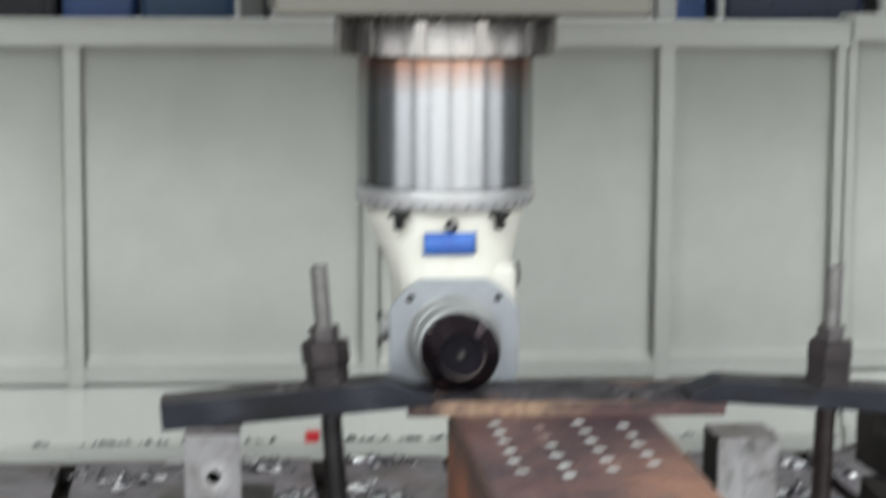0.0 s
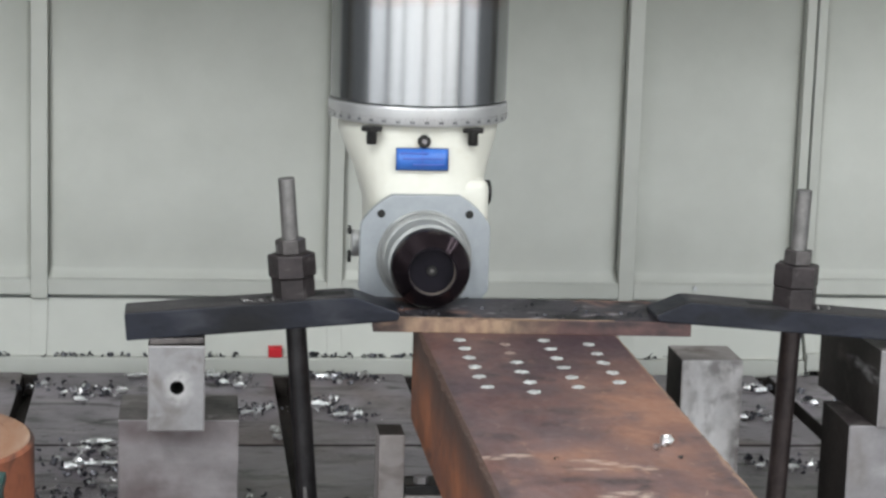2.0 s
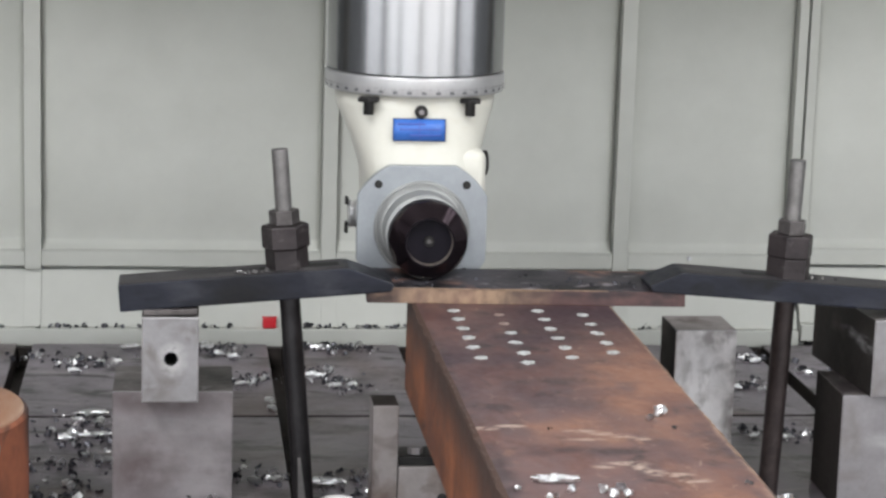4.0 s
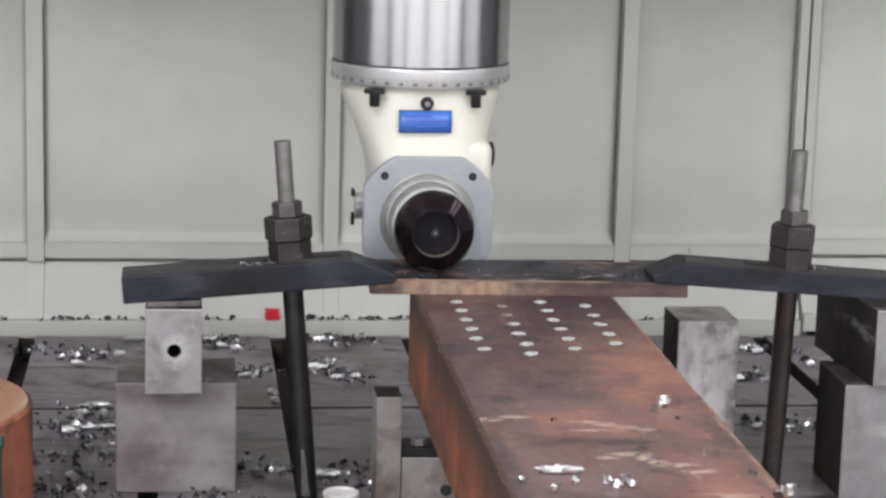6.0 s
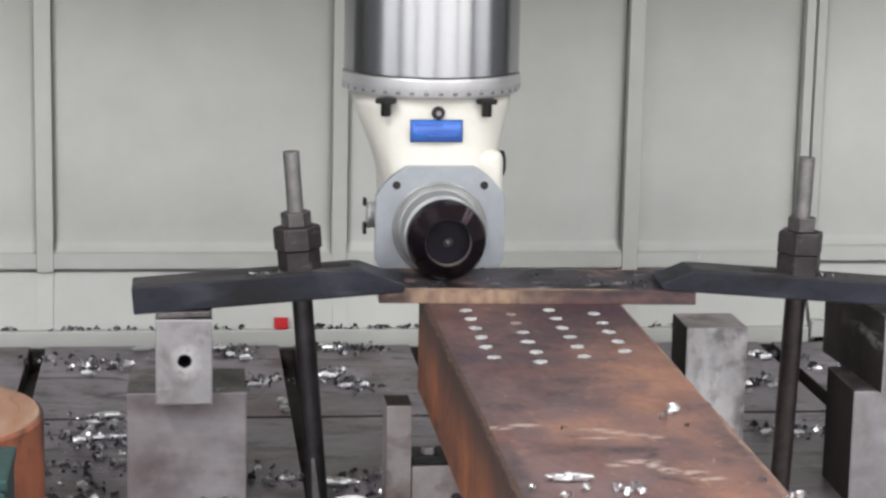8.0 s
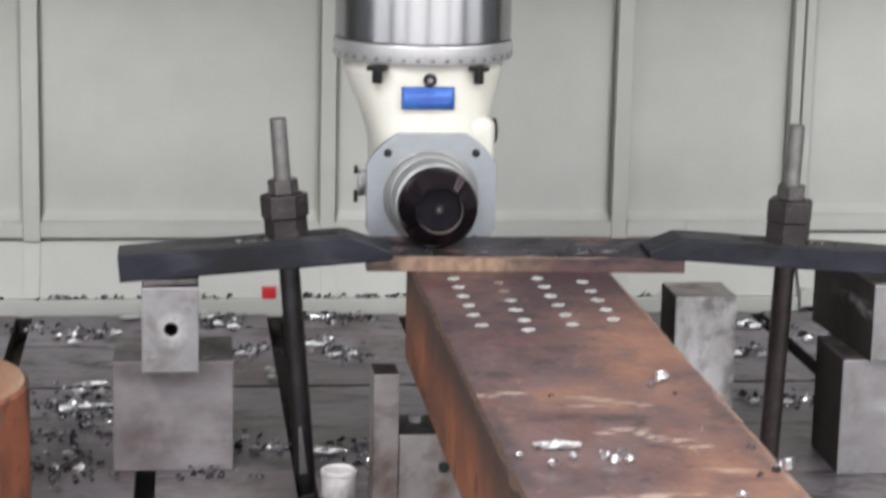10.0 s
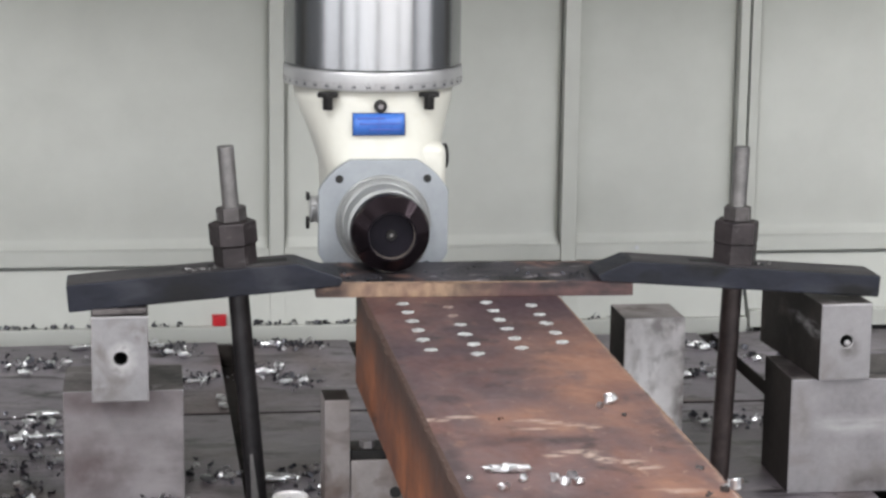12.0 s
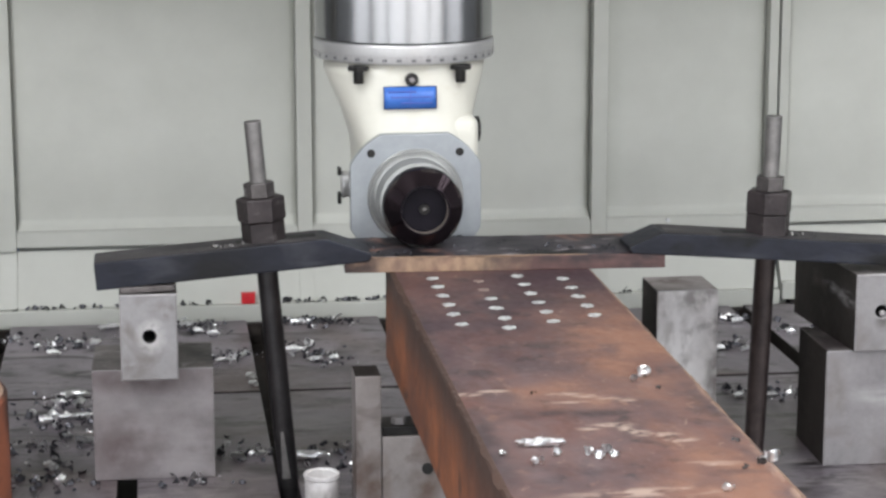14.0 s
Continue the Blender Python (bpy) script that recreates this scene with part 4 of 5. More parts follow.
def left_stack():
    bored(pose(-0.758, -0.02, 0.2268), 0.110, 0.26, 0.170, "grey ground steel block with a bored hole, on a wider block", SHADED_SCALE, BORED)
    solid("shim_plate", box(0, 0.104, 0, 0.2, 0, 0.011, 0.002), BLOCK_TOP, pose(-0.755, -0.014, 0.3985, 0, -1.5, 0), "dull grey thin steel shim between block and clamp", "shim")
    solid("wide_block", ground_front(box(0, 0.238, 0, 0.21, 0, 0.226, 0.003)), (BLOCK_DARK, SHADED_SCALE, BLOCK_TOP, SPOT), pose(-0.817, 0.070, 0.0003, 0, 0, -0.6), "wide dull grey steel block standing on the machine table", "steel block", "wide blocks")


def right_stack():
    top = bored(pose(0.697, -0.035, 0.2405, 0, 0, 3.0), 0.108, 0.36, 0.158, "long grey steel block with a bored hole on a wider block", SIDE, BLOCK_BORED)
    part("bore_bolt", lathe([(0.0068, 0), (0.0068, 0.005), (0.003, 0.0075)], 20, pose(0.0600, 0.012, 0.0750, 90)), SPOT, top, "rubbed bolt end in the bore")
    solid("wide_block", ground_front(box(0, 0.27, 0, 0.21, 0, 0.24, 0.003)), (BLOCK, SHADED_SCALE, BLOCK_TOP, SPOT), pose(0.645, -0.02, 0.0003, 0, 0, -1.5), "wide light grey steel block standing on the machine table", "steel block", "wide blocks")
    solid("spare_block", ground_front(box(0, 0.132, 0, 0.145, 0, 0.318, 0.004)), (SCUFFED, SHADED_SCALE, BLOCK_WARM, SPOT), pose(0.351, 0.22, 0.0003, 0, 0, 0), "upright scuffed pale steel block beside the beam", "steel block")


left_stack()
right_stack()


# ---- other loose things on the table ----
def jack_screw():
    top = thing("screw_jack", pose(-0.3985, -0.36, 0), "pale grey steel screw jack with a fine thread", "screw jack")
    part("base", lathe([(0.0325, 0), (0.0335, 0.002), (0.0335, 0.018), (0.0310, 0.021), (0.0310, 0.086)], 40), SCUFFED, top)
    part("screw", threaded(0.0322, 0.0865, 0.1250, 0.0085, 0.0030, 36), SCUFFED, top)
    part("screw_end", lathe([(0.029, 0.1252), (0.0330, 0.1270), (0.0330, 0.1335), (0.0315, 0.1350), (0.0265, 0.1350), (0.0250, 0.1325), (0.012, 0.1320)], 40), SCUFFED, top)


def billet():
    top = thing("round_billet", pose(-1.235, -0.1, 0), "large rust-orange round steel billet with a sawn tan end", "steel billet")
    part("billet_body", lathe([(0.262, 0), (0.266, 0.004), (0.266, 0.229), (0.262, 0.2345)], 96), RUSTY, top)
    part("sawn_face", lathe([(0.258, 0.2347), (0.256, 0.238), (0.22, 0.2395), (0.218, 0.2375), (0.02, 0.2378)], 96), SAWN, top, "sawn tan end face")


def green_box():
    top = thing("green_machine_box", pose(-1.10, -0.62, 0), "dark green enamelled metal box beside the billet", "metal box")
    part("body", box(-0.10, 0.10, 0, 0.2, 0, 0.24, 0.006), GREEN, top)
    part("lid", box(-0.104, 0.104, -0.004, 0.204, 0.2405, 0.262, 0.005), GREEN, top)


def red_cap():
    top = thing("red_cap", pose(-0.450, 1.4526, 0.0344), "small bright red plastic cap on the fence ledge", "plastic cap")
    part("cap_body", box(-0.018, 0.018, -0.010, 0.010, 0, 0.027, 0.005, 3), RED, top)
    part("cap_rim", box(-0.0195, 0.0195, -0.009, 0.009, 0.0272, 0.030, 0.0015), RED, top)


jack_screw()
billet()
green_box()
red_cap()


# ---- swarf ----
def curl(verts, faces, place, size, turn, wind, width, tilt):
    """A curled ribbon of metal: an arc of a few flat segments, with a little climb, tilted at random."""
    steps = 8
    m = Matrix.Translation(place) @ Euler(tilt).to_matrix().to_4x4() @ Matrix.Rotation(turn, 4, "Z")
    base = len(verts)
    for i in range(steps + 1):
        a = wind * i / steps
        for side in (0, 1):
            r = size * (1 - 0.25 * i / steps)
            verts.append(tuple(m @ Vector((r * math.cos(a), r * math.sin(a), (side - 0.5) * width + 0.15 * size * i / steps))))
    for i in range(steps):
        a = base + 2 * i
        faces.append((a, a + 1, a + 3, a + 2))


def swarf(name, spots, material, label, rnd, smin, smax, wind=(1.0, 4.5), wide=(0.4, 1.2), kind="stuff", group=""):
    verts, faces = [], []
    for x, y, z, n, sx, sy in spots:
        for _ in range(n):
            size = rnd.uniform(smin, smax) * (1.3 if rnd.random() < 0.15 else 1)
            px, py = rnd.gauss(x, sx), rnd.gauss(y, sy)
            if 1.40 < py < 1.445:
                py = 1.40 - rnd.uniform(0, 0.02)
            width = rnd.uniform(*wide) * size
            curl(verts, faces, (px, py, z + 0.5 * size), size, rnd.uniform(0, 6.28), rnd.uniform(*wind), width,
                 (rnd.uniform(-0.9, 0.9), rnd.uniform(-0.9, 0.9), 0))
    me = bpy.data.meshes.new(name)
    me.from_pydata(verts, [], faces)
    me.materials.append(material)
    ob = new(name, me)
    return tagged(ob, label, "metal chips", group, kind)


def coil(verts, faces, rnd, place, length, radius, heading, turns, torn=0.18):
    """A loose helix of ribbon lying on its side, thinner at both ends and uneven along its length."""
    n = int(turns * 11)
    m = Matrix.Translation(place) @ Matrix.Rotation(radians(heading), 4, "Z")
    base = len(verts)
    for i in range(n + 1):
        a = 2 * math.pi * turns * i / n
        r = radius * (0.35 + 0.65 * math.sin(math.pi * (i + 1) / (n + 2)) ** 0.7) * rnd.uniform(1.0 - torn, 1.10)
        slip = rnd.uniform(-torn, torn) * length / turns
        for side in (0, 1):
            verts.append(tuple(m @ Vector((length * (i / n - 0.5) + slip + (side - 0.5) * 0.95 * length / turns, r * math.cos(a), radius + r * math.sin(a) * 0.8))))
    for i in range(n):
        a = base + 2 * i
        faces.append((a, a + 1, a + 3, a + 2))


# middles of the heaps of swarf: x, y, how many
REAR = [(-1.059, 1.255, 3), (-0.947, 1.183, 5), (-0.885, 1.224, 7), (-0.598, 1.383, 5), (-0.557, 1.316, 5), (-0.526, 1.003, 3), (-0.48, 1.05, 3), (-0.344, 1.373, 6), (-0.294, 1.36, 6),
        (-0.239, 1.352, 5), (-0.355, 1.107, 5), (-0.307, 1.009, 5), (-0.27, 0.962, 4), (0.802, 1.255, 5), (0.69, 0.978, 2), (0.909, 1.137, 1), (0.735, 0.988, 2)]
FRONT = [(-0.90, 0.67, 5), (-0.958, 0.56, 4), (-0.865, 0.54, 4), (-0.92, 0.47, 5), (-0.95, 0.32, 5), (-0.855, 0.31, 3), (-0.90, 0.16, 4), (-0.97, 0.07, 4), (-0.906, 0.07, 4),
         (-0.626, 0.04, 3), (-0.53, 0.30, 1), (-0.531, 0.19, 2), (-0.475, 0.215, 2), (-0.34, 0.195, 6), (-0.315, 0.10, 3), (0.65, 0.52, 5), (0.72, 0.525, 4)]
rnd = random.Random(7)
swarf("bright_swarf", [(x, y, 0, (2 * n + 2) // 3, 0.026, 0.024) for x, y, n in REAR] + [(x, y, 0, (2 * n + 2) // 3, 0.030, 0.030) for x, y, n in FRONT],
      CHIP, "bright curled steel chips heaped on the machine table", rnd, 0.006, 0.0120, (3.0, 6.5), (0.55, 1.15))
swarf("fine_swarf", [(x, y, 0, n, 0.035, 0.03) for x, y, n in REAR] + [(x, y, 0, n, 0.035, 0.035) for x, y, n in FRONT],
      CHIP, "fine bright slivers of steel among the chips", random.Random(17), 0.002, 0.0055, (1.0, 4.0))
# dull swarf, its dark curls doubling as the shadows around the heaps
swarf("dull_swarf", [(x, y, 0, 4 * n, 0.034, 0.028) for x, y, n in REAR] + [(x, y, 0, 4 * n, 0.036, 0.036) for x, y, n in FRONT],
      CHIP_DARK, "dark oily steel swarf scattered on the table", rnd, 0.0035, 0.0095, (2.0, 5.0), (0.6, 1.4))
swarf("ledge_swarf", [(x, 1.452, 0.0344, n, 0.022, 0.002) for x, n in ((-1.009, 8), (-0.952, 9), (-0.865, 5), (-0.793, 3), (-0.598, 4), (-0.351, 5), (-0.259, 9), (-0.187, 10), (-0.125, 9), (0.552, 6), (0.655, 9), (0.717, 10), (0.768, 8), (-1.163, 8))],
      CHIP_DARK, "dark curled swarf caught on the fence ledge", rnd, 0.004, 0.0095, (2.0, 5.0), (0.6, 1.4))


def table_coils():
    rnd = random.Random(41)
    for x, y, length, radius, heading, turns in (
            (-0.807, 1.357, 0.055, 0.009, 15, 5), (-0.939, 1.11, 0.030, 0.009, -20, 3), (-0.841, 1.191, 0.030, 0.009, 40, 3), (-0.884, 0.709, 0.075, 0.010, 12, 6), (-0.91, 0.657, 0.025, 0.009, 0, 3),
            (-0.864, 0.637, 0.030, 0.011, 60, 3), (-0.867, 0.535, 0.075, 0.008, 5, 8), (-0.929, 0.498, 0.030, 0.013, -15, 3), (-0.884, 0.39, 0.020, 0.008, 30, 2), (-0.836, 0.334, 0.026, 0.009, 20, 3),
            (-0.908, 0.17, 0.026, 0.010, -30, 3), (-0.613, 1.357, 0.035, 0.009, 10, 4), (-0.586, 1.294, 0.030, 0.009, -25, 3), (-0.55, 1.247, 0.026, 0.011, 0, 2), (-0.533, 0.989, 0.035, 0.007, 10, 4),
            (-0.484, 1.032, 0.020, 0.008, 50, 2), (-0.473, 0.83, 0.022, 0.009, -60, 2), (-0.471, 0.756, 0.020, 0.009, -50, 2), (-0.483, 0.198, 0.026, 0.008, 35, 3), (-0.529, 0.178, 0.030, 0.010, -40, 3),
            (-0.362, 1.054, 0.060, 0.010, 3, 5), (-0.331, 1.347, 0.030, 0.009, -10, 3), (-0.312, 0.965, 0.036, 0.009, 24, 3), (-0.388, 0.166, 0.085, 0.012, -3, 7), (0.796, 1.217, 0.028, 0.011, 5, 3),
            (0.773, 1.246, 0.025, 0.008, -20, 3), (0.681, 0.946, 0.020, 0.009, 0, 2), (0.739, 0.928, 0.022, 0.009, 30, 2), (0.899, 1.085, 0.020, 0.010, 0, 2), (0.61, 0.511, 0.020, 0.008, 10, 2),
            (0.683, 0.505, 0.030, 0.008, -5, 3)):
        verts, faces = [], []
        coil(verts, faces, rnd, (0, 0, 0), length, radius, heading, turns)
        me = bpy.data.meshes.new("coiled_turning")
        me.from_pydata(verts, [], faces)
        me.materials.append(CHIP)
        ob = new("coiled_turning", me)
        ob.matrix_world = pose(x, y, 0.0005 - min(v[2] for v in verts))
        tagged(ob, "bright coiled steel turning lying on the machine table", "metal chip", "coils on the table")


table_coils()
swarf("clamp_swarf", [(-0.548, 0.005, 0.4797, 9, 0.012, 0.004), (-0.512, 0.004, 0.4825, 8, 0.010, 0.004), (-0.575, 0.012, 0.4775, 5, 0.010, 0.006), (0.44, 0.03, 0.472, 6, 0.02, 0.02), (0.60, 0.02, 0.470, 6, 0.02, 0.02)], STUD, "dull grey swarf lying on the strap clamp", rnd, 0.003, 0.006)


swarf("plate_swarf", [(0.17, 0.03, 0.4512, 14, 0.035, 0.02), (0.05, 0.025, 0.4512, 9, 0.05, 0.012), (-0.22, 0.035, 0.4512, 10, 0.03, 0.02), (0.225, 0.06, 0.4512, 12, 0.02, 0.02), (0.0, 0.08, 0.4512, 10, 0.08, 0.02)],
      CHIP_DARK, "dark crumbs of swarf lying on the work plate", random.Random(31), 0.002, 0.005)


def chip_on_beam(x, y, verts, faces, label, material=CHIP):
    me = bpy.data.meshes.new("metal_chip")
    me.from_pydata(verts, [], faces)
    me.materials.append(material)
    ob = new("metal_chip", me)
    ob.matrix_world = pose(x, y, 0.4203 - min(v[2] for v in verts))
    tagged(ob, label, "metal chip", "chips on the beam")


def beam_chips():
    rnd = random.Random(11)
    for x, y, size in ((0.085, -0.827, 0.017), (0.064, -0.854, 0.009), (-0.166, -1.277, 0.012), (-0.131, -1.238, 0.011), (-0.085, -1.235, 0.011), (-0.060, -1.234, 0.010), (-0.074, -1.258, 0.012), (-0.053, -1.258, 0.010),
                       (0.067, -1.422, 0.010), (-0.208, -1.226, 0.007), (0.147, -1.302, 0.008), (0.162, -1.298, 0.015)):
        verts, faces = [], []
        for _ in range(4):
            curl(verts, faces, (rnd.uniform(-0.35, 0.35) * size, rnd.uniform(-0.3, 0.3) * size, 0.35 * size), size * rnd.uniform(0.35, 0.6), rnd.uniform(0, 6), rnd.uniform(2.5, 6.0),
                 size * rnd.uniform(0.5, 1.0), (rnd.uniform(-0.8, 0.8), rnd.uniform(-0.8, 0.8), 0))
        chip_on_beam(x, y, verts, faces, "bright curled steel chip lying on the rusty beam")
    for x, y, size in ((0.091, -0.901, 0.008), (-0.109, -0.910, 0.006), (0.133, -1.202, 0.011), (0.142, -1.316, 0.014), (0.118, -1.330, 0.008)):
        verts, faces = [], []
        for _ in range(3):
            curl(verts, faces, (rnd.uniform(-0.5, 0.5) * size, rnd.uniform(-0.4, 0.4) * size, 0.2 * size), size * rnd.uniform(0.4, 0.6), rnd.uniform(0, 6), rnd.uniform(1.5, 4.0),
                 size * rnd.uniform(0.3, 0.6), (rnd.uniform(-0.5, 0.5), rnd.uniform(-0.5, 0.5), 0))
        chip_on_beam(x, y, verts, faces, "dark curled flake of scale on the rusty beam", LOCK)
    # one long coil
    verts, faces = [], []
    coil(verts, faces, rnd, (0, 0, 0), 0.066, 0.0088, -3, 7, 0.42)
    chip_on_beam(-0.146, -1.188, verts, faces, "long bright coiled steel chip lying on the rusty beam")


beam_chips()


# ---- the milling head ----
def face_outline(half, round_r, n=9):
    """A square plate whose corners are turned off to one large radius."""
    a0 = math.acos(half / round_r)
    a1 = math.pi / 2 - a0
    pts = []
    for q in range(4):
        for k in range(n + 1):
            a = q * math.pi / 2 + a0 + (a1 - a0) * k / n
            pts.append((round_r * math.cos(a), round_r * math.sin(a)))
    return pts


def loft(sections, n=48):
    """A smooth skin through rounded-rectangle sections (z, x centre, y centre, half width, half depth, power)."""
    bm = bmesh.new()
    rings = []
    for z, cx, cy, w, d, p in sections:
        ring = []
        for i in range(n):
            a = 2 * math.pi * i / n
            c, s = math.cos(a), math.sin(a)
            ring.append(bm.verts.new((cx + w * math.copysign(abs(c) ** (2 / p), c), cy + d * math.copysign(abs(s) ** (2 / p), s), z)))
        rings.append(ring)
    for a, b in zip(rings, rings[1:]):
        for i in range(n):
            bm.faces.new((a[i], a[(i + 1) % n], b[(i + 1) % n], b[i])).smooth = True
    bm.faces.new(list(reversed(rings[0])))
    bm.faces.new(rings[-1])
    return bm


HEAD_X, HEAD_Y, AXIS_Z = -0.158, 0.425, 0.533   # quill axis at the end, and the cutter's height


def milling_head():
    top = thing("milling_head", pose(HEAD_X, HEAD_Y, 0), "cream right-angle milling head on a ground steel quill", "milling head")
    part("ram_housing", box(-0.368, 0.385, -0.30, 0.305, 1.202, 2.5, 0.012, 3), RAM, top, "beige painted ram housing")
    flange = part("quill_flange", lathe([(0.20, 1.111), (0.232, 1.114), (0.235, 1.118), (0.235, 1.19), (0.230, 1.2015), (0.19, 1.2015)], 96), DULL, top)
    for i in range(12):
        a = 2 * math.pi * (i + 0.4) / 12
        part("flange_key", key_bm(a), DULL, flange)
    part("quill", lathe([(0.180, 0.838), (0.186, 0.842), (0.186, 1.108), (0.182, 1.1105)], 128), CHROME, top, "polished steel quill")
    ring = part("scale_ring", lathe([(0.178, 0.797), (0.1885, 0.800), (0.1895, 0.803), (0.1895, 0.834), (0.187, 0.8378), (0.18, 0.8378)], 128), RING, top, "engraved degree ring")
    for k in range(-40, 41):
        a = radians(-90 + k * 2.25)
        long = k % 4 == 0
        bm = box(-0.0006, 0.0006, -0.0003, 0.0003, 0.0115, 0.0165 if long else 0.014, 0)
        bm.transform(pose(0.1898 * math.cos(a), 0.1898 * math.sin(a), 0.801, 0, 0, math.degrees(a) + 90))
        part("scale_tick", bm, BLOCK_DARK, ring)
        if long:
            bm = box(-0.0046, -0.0006, -0.0003, 0.0003, 0.0035, 0.0095, 0)
            box(0.0006, 0.0046, -0.0003, 0.0003, 0.0035, 0.0095, 0, into=bm)
            bm.transform(pose(0.1898 * math.cos(a), 0.1898 * math.sin(a), 0.801, 0, 0, math.degrees(a) + 90))
            part("scale_figure", bm, FIGURE, ring)
    # cast housing, tapering from the ring down to the spindle nose
    part("housing", loft([(0.7965, 0, 0, 0.170, 0.172, 2.2), (0.77, 0, 0, 0.167, 0.170, 2.3), (0.73, 0.001, -0.01, 0.152, 0.165, 2.6), (0.69, 0.003, -0.02, 0.136, 0.165, 3.2),
                          (0.66, 0.004, -0.02, 0.127, 0.168, 4), (0.62, 0.004, -0.02, 0.114, 0.170, 5), (0.55, 0.004, -0.02, 0.110, 0.170, 6), (0.46, 0.004, -0.02, 0.108, 0.17, 6), (0.412, 0.004, -0.02, 0.10, 0.16, 6)]), CREAM, top)
    part("gear_boss", box(0.0, 0.136, -0.178, 0.05, 0.590, 0.690, 0.026, 5), CREAM, top)
    part("side_plug", lathe([(0.026, 0), (0.026, 0.008), (0.018, 0.011)], 32, pose(0.1362, -0.11, 0.655, 0, 90, 0)), BLACK, top, "black side plug")
    boss = part("side_knob", lathe([(0.030, 0), (0.030, 0.020), (0.026, 0.024), (0.028, 0.031), (0.028, 0.036), (0.024, 0.038)], 36, pose(-0.106, -0.12, 0.546, 0, -90, 0)), RING, top, "bright side coupling")
    for z0, z1 in ((0.506, 0.530), (0.566, 0.582)):
        part("knob_clip", box(-0.1515, -0.1442, -0.130, -0.110, z0, z1, 0.002), BLACK, boss)
    # hardware under the ring
    for s in (-1, 1):
        bolt = part("clamp_bolt", hexagon(0.042, 0, 0.009, m=pose(s * 0.105 - 0.005, -0.158, 0.786, 0, 0, 20)), BLACK, top, "black clamping bolt")
        part("bolt_shank", lathe([(0.0095, -0.027), (0.0105, -0.025), (0.0105, 0)], 20, pose(s * 0.105 - 0.005, -0.158, 0.786)), BLACK, bolt)
    plug = part("oil_plug", lathe([(0.0135, 0), (0.0135, 0.008), (0.0115, 0.010)], 28, pose(-0.003, -0.171, 0.768, 90)), BLACK, top)
    part("plug_socket", hexagon(0.010, 0, 0.002, m=pose(-0.003, -0.1812, 0.768, 90)), BLOCK_DARK, plug)
    plate = part("name_plate", curved_strip(-0.053, 0.053, -0.0215, 0.0215, 0.0, 0.0015), BLUE, top, "blue name plate")
    plate.matrix_local = pose(-0.007, -0.1872, 0.7325, -6)
    part("plate_edge", curved_strip(-0.0545, 0.0545, -0.0232, 0.0232, 0.0003, 0.0008), NAVY, plate, "dark plate border")
    for x0, x1, z in ((-0.045, 0.012, 0.012), (-0.040, 0.044, 0.001), (-0.020, 0.046, -0.011)):
        part("print_bar", curved_strip(x0, x1, z - 0.0018, z + 0.0018, -0.0004, 0.0008), PRINT, plate)
    part("print_rule", curved_strip(-0.001, 0.001, -0.020, 0.020, -0.0004, 0.0008), PRINT, plate)
    # spindle face
    face = part("face_plate", prism([(1.04 * x, z) for x, z in face_outline(0.1285, 0.1445)], 0.022, 0.0025, pose(0.001, -0.211, AXIS_Z)), FACE, top, "grey steel face plate")
    for sx in (-1, 1):
        for sz in (-1, 1):
            part("face_screw", lathe([(0.0085, 0), (0.0085, 0.001), (0.0062, 0.0012)], 20, pose(sx * 0.0905, -0.2112, AXIS_Z + sz * 0.0905, 90)), BLACK, face)
    nose = part("nose_ring", lathe([(0.0985, 0.0003), (0.0985, 0.004), (0.096, 0.006), (0.0945, 0.0045), (0.0925, 0.0045), (0.0915, 0.010), (0.086, 0.016), (0.08, 0.018)], 96, pose(0, -0.2112, AXIS_Z, 90)), NOSE, top, "bright spindle nose ring")
    part("spindle_nose", lathe([(0.083, 0.0185), (0.083, 0.040), (0.080, 0.054)], 96, pose(0, -0.2112, AXIS_Z, 90)), NOSE, top, "bright spindle nose")
    part("nose_lip", lathe([(0.078, 0.0545), (0.0832, 0.056), (0.0836, 0.064), (0.0805, 0.071), (0.074, 0.0735)], 96, pose(0, -0.2112, AXIS_Z, 90)), NOSE, top, "bright turned lip behind the cutter")
    return top


def curved_strip(x0, x1, z0, z1, back, thick, bend=0.30, n=14):
    """A thin strip that wraps round the housing, its outer face toward -y."""
    bm, last = bmesh.new(), None
    for k in range(n + 1):
        x = x0 + (x1 - x0) * k / n
        y = back + x * x / (2 * bend)
        now = [bm.verts.new(p) for p in ((x, y, z0), (x, y, z1), (x, y + thick, z1), (x, y + thick, z0))]
        if last:
            for i in range(4):
                bm.faces.new((last[i], now[i], now[(i + 1) % 4], last[(i + 1) % 4])).smooth = i in (0, 2)
        else:
            bm.faces.new(now[::-1])
        last = now
    bm.faces.new(last)
    for e in bm.edges:
        e.smooth = len(e.link_faces) == 2 and e.calc_face_angle(0) < 0.5
    return bm


def key_bm(a):
    bm = box(-0.012, 0.012, -0.2375, -0.2351, 1.117, 1.189, 0.0008, 1)
    bm.transform(Matrix.Rotation(a, 4, "Z"))
    return bm


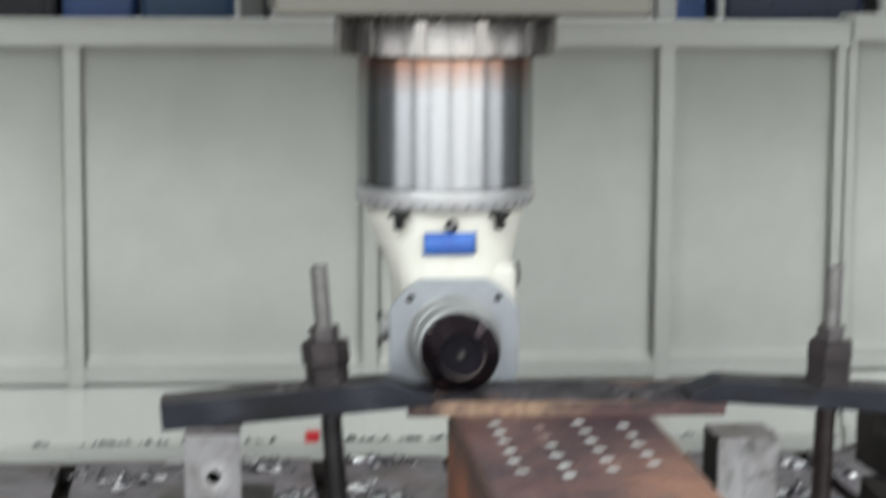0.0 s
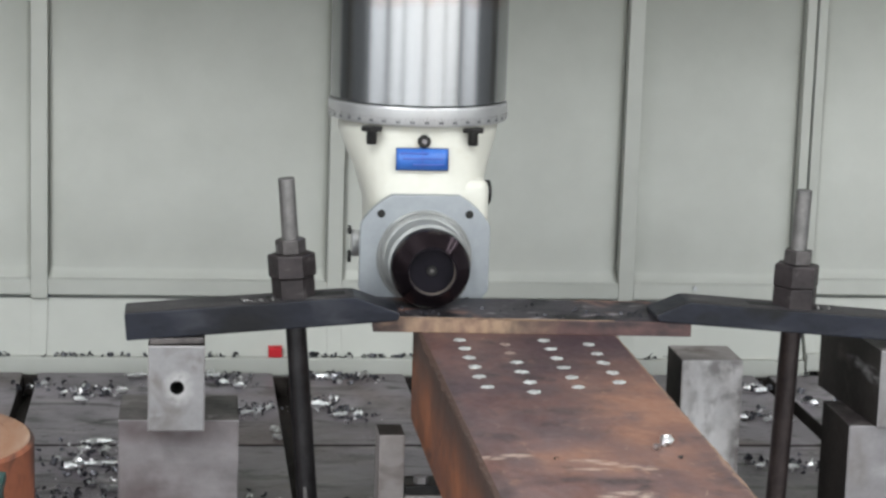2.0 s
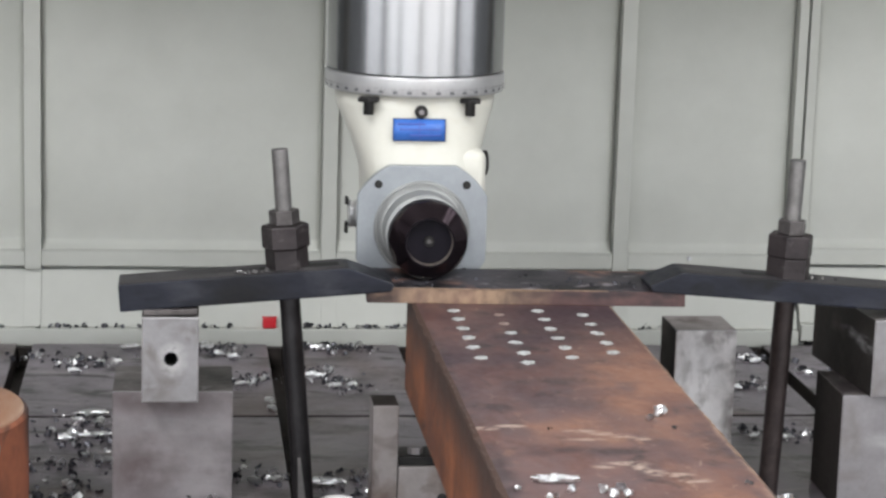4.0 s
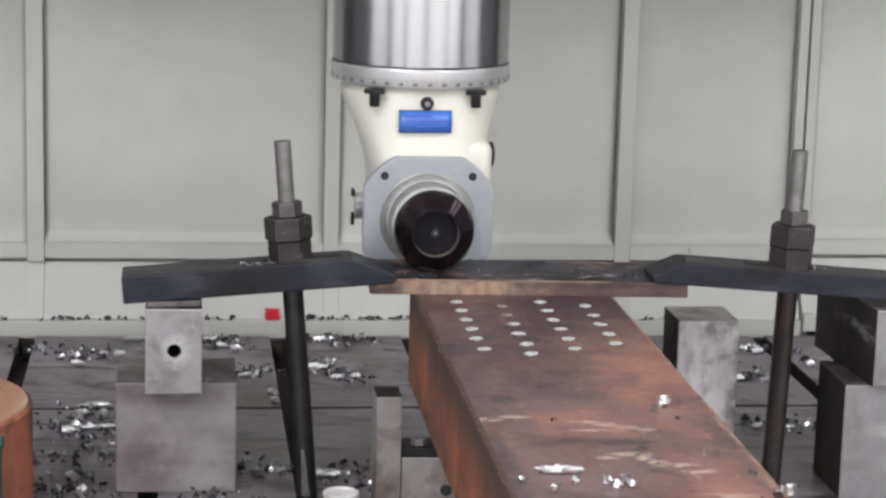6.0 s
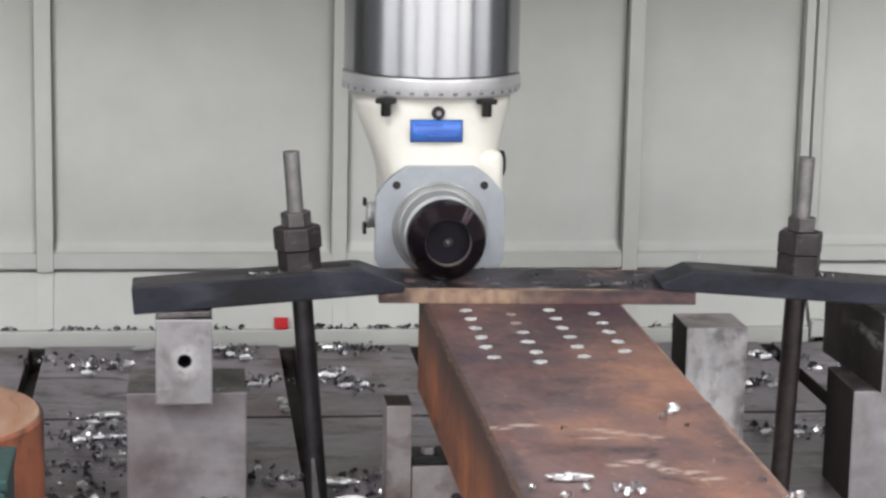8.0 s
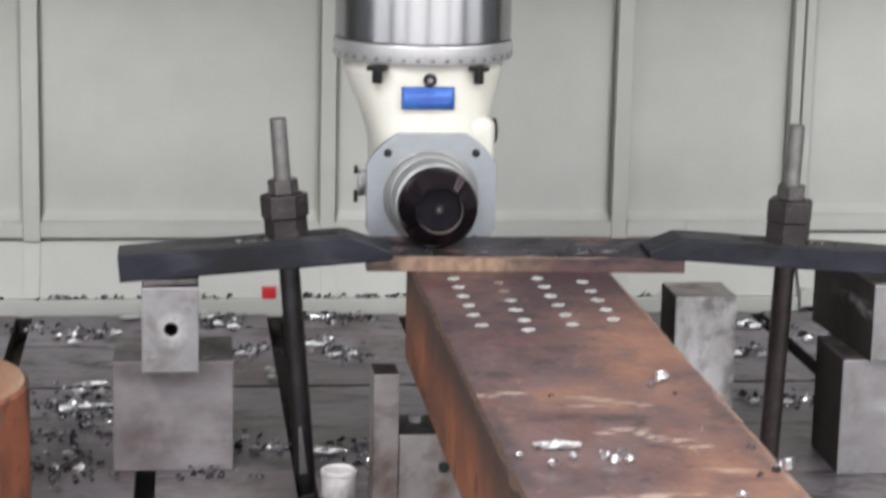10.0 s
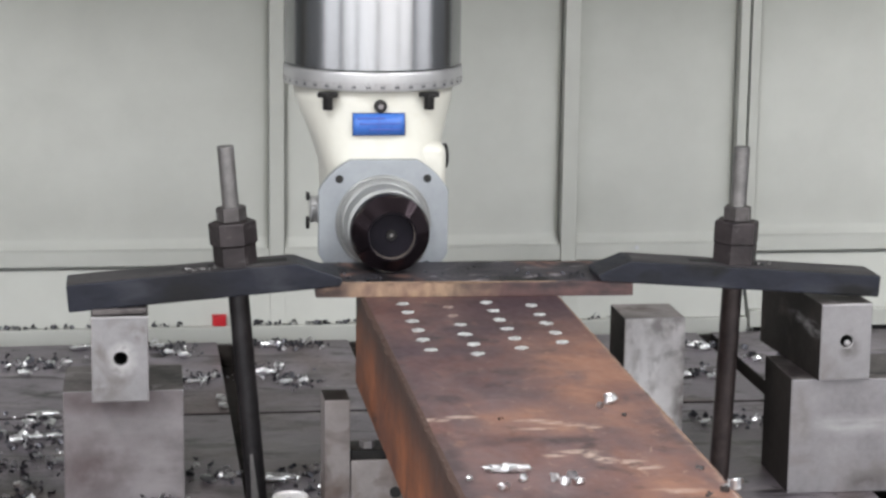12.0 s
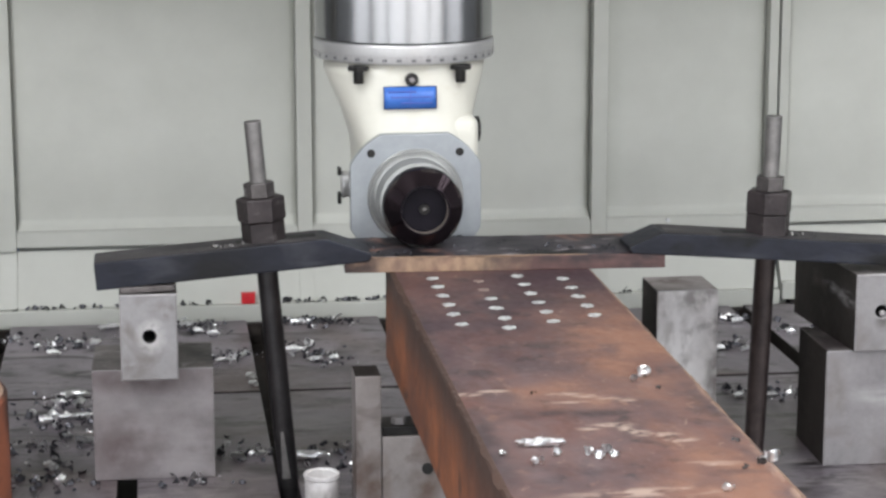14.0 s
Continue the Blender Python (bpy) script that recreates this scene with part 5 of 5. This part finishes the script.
def milling_cutter(parent):
    """The face mill, spinning about its own axis, which points at the viewer's side of the head."""
    cut = new("cutter")
    cut.parent = parent
    tagged(cut, "dark face-milling cutter with carbide inserts")
    part("cutter_body", lathe([(0.060, 0), (0.074, 0.006), (0.0795, 0.03), (0.0795, 0.052), (0.0782, 0.0545), (0.0490, 0.0835), (0.0474, 0.0847), (0.0466, 0.0840), (0.0464, 0.067), (0.0454, 0.0660), (0.010, 0.0660)], 96), CUTTER, cut)
    part("polished_rim", lathe([(0.0786, 0.0548), (0.0784, 0.0556), (0.0496, 0.0840), (0.0492, 0.0840)], 128, close=False), RIM, cut, "polished conical rim")
    part("arbor_bolt", lathe([(0.0105, 0.0662), (0.0105, 0.070), (0.0095, 0.072), (0.0062, 0.072), (0.0062, 0.068)], 32), BLACK, cut)
    part("hex_socket", hexagon(0.0070, 0.0682, 0.0712), STUD, cut)
    # the arc of light in the bore is put into this wall's pale colour
    part("bore_lip", lathe([(0.0464, 0.0838), (0.0460, 0.0830), (0.0455, 0.0672)], 96, close=False), LIP, cut, "worn bore wall, pale for its bright arc")
    for i in range(6):
        m = pose(0, 0, 0, 0, 0, 60 * i + 20)
        pocket = box(0.070, 0.0800, -0.010, 0.004, 0.034, 0.0585, 0.001, 1)
        pocket.transform(m)
        part("insert_pocket", pocket, BLACK, cut)
        tip = box(0.0685, 0.0808, 0.0042, 0.0085, 0.040, 0.061, 0.0008, 1)
        tip.transform(m)
        part("insert", tip, CARBIDE, cut)
    return cut


# ---- unseen cross rail and columns clear of the table, added to shade the upper fence and carry the ram ----
def gantry():
    top = thing("shading_gantry", pose(0, 0, FLOOR), "added beige cross rail and columns that shade the fence and carry the ram", "machine gantry")
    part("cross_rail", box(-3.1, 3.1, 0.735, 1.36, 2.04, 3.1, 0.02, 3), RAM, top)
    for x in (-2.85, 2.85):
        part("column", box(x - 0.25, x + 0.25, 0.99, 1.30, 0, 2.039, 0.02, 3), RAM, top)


gantry()
head = milling_head()
cutter = milling_cutter(head)


# ---- the feed carries the head along x while the cutter turns ----
def motions():
    feed = 0.00365
    walk(head, [(t, pose(HEAD_X + feed * (t - 14.0), HEAD_Y, 0)) for t in (0.0, 14.0)])
    walk(cutter, [(k / FPS, pose(0, -0.286, AXIS_Z, 90) @ pose(0, 0, 0, 0, 0, -40.0 * k)) for k in range(14 * FPS + 1)])


motions()
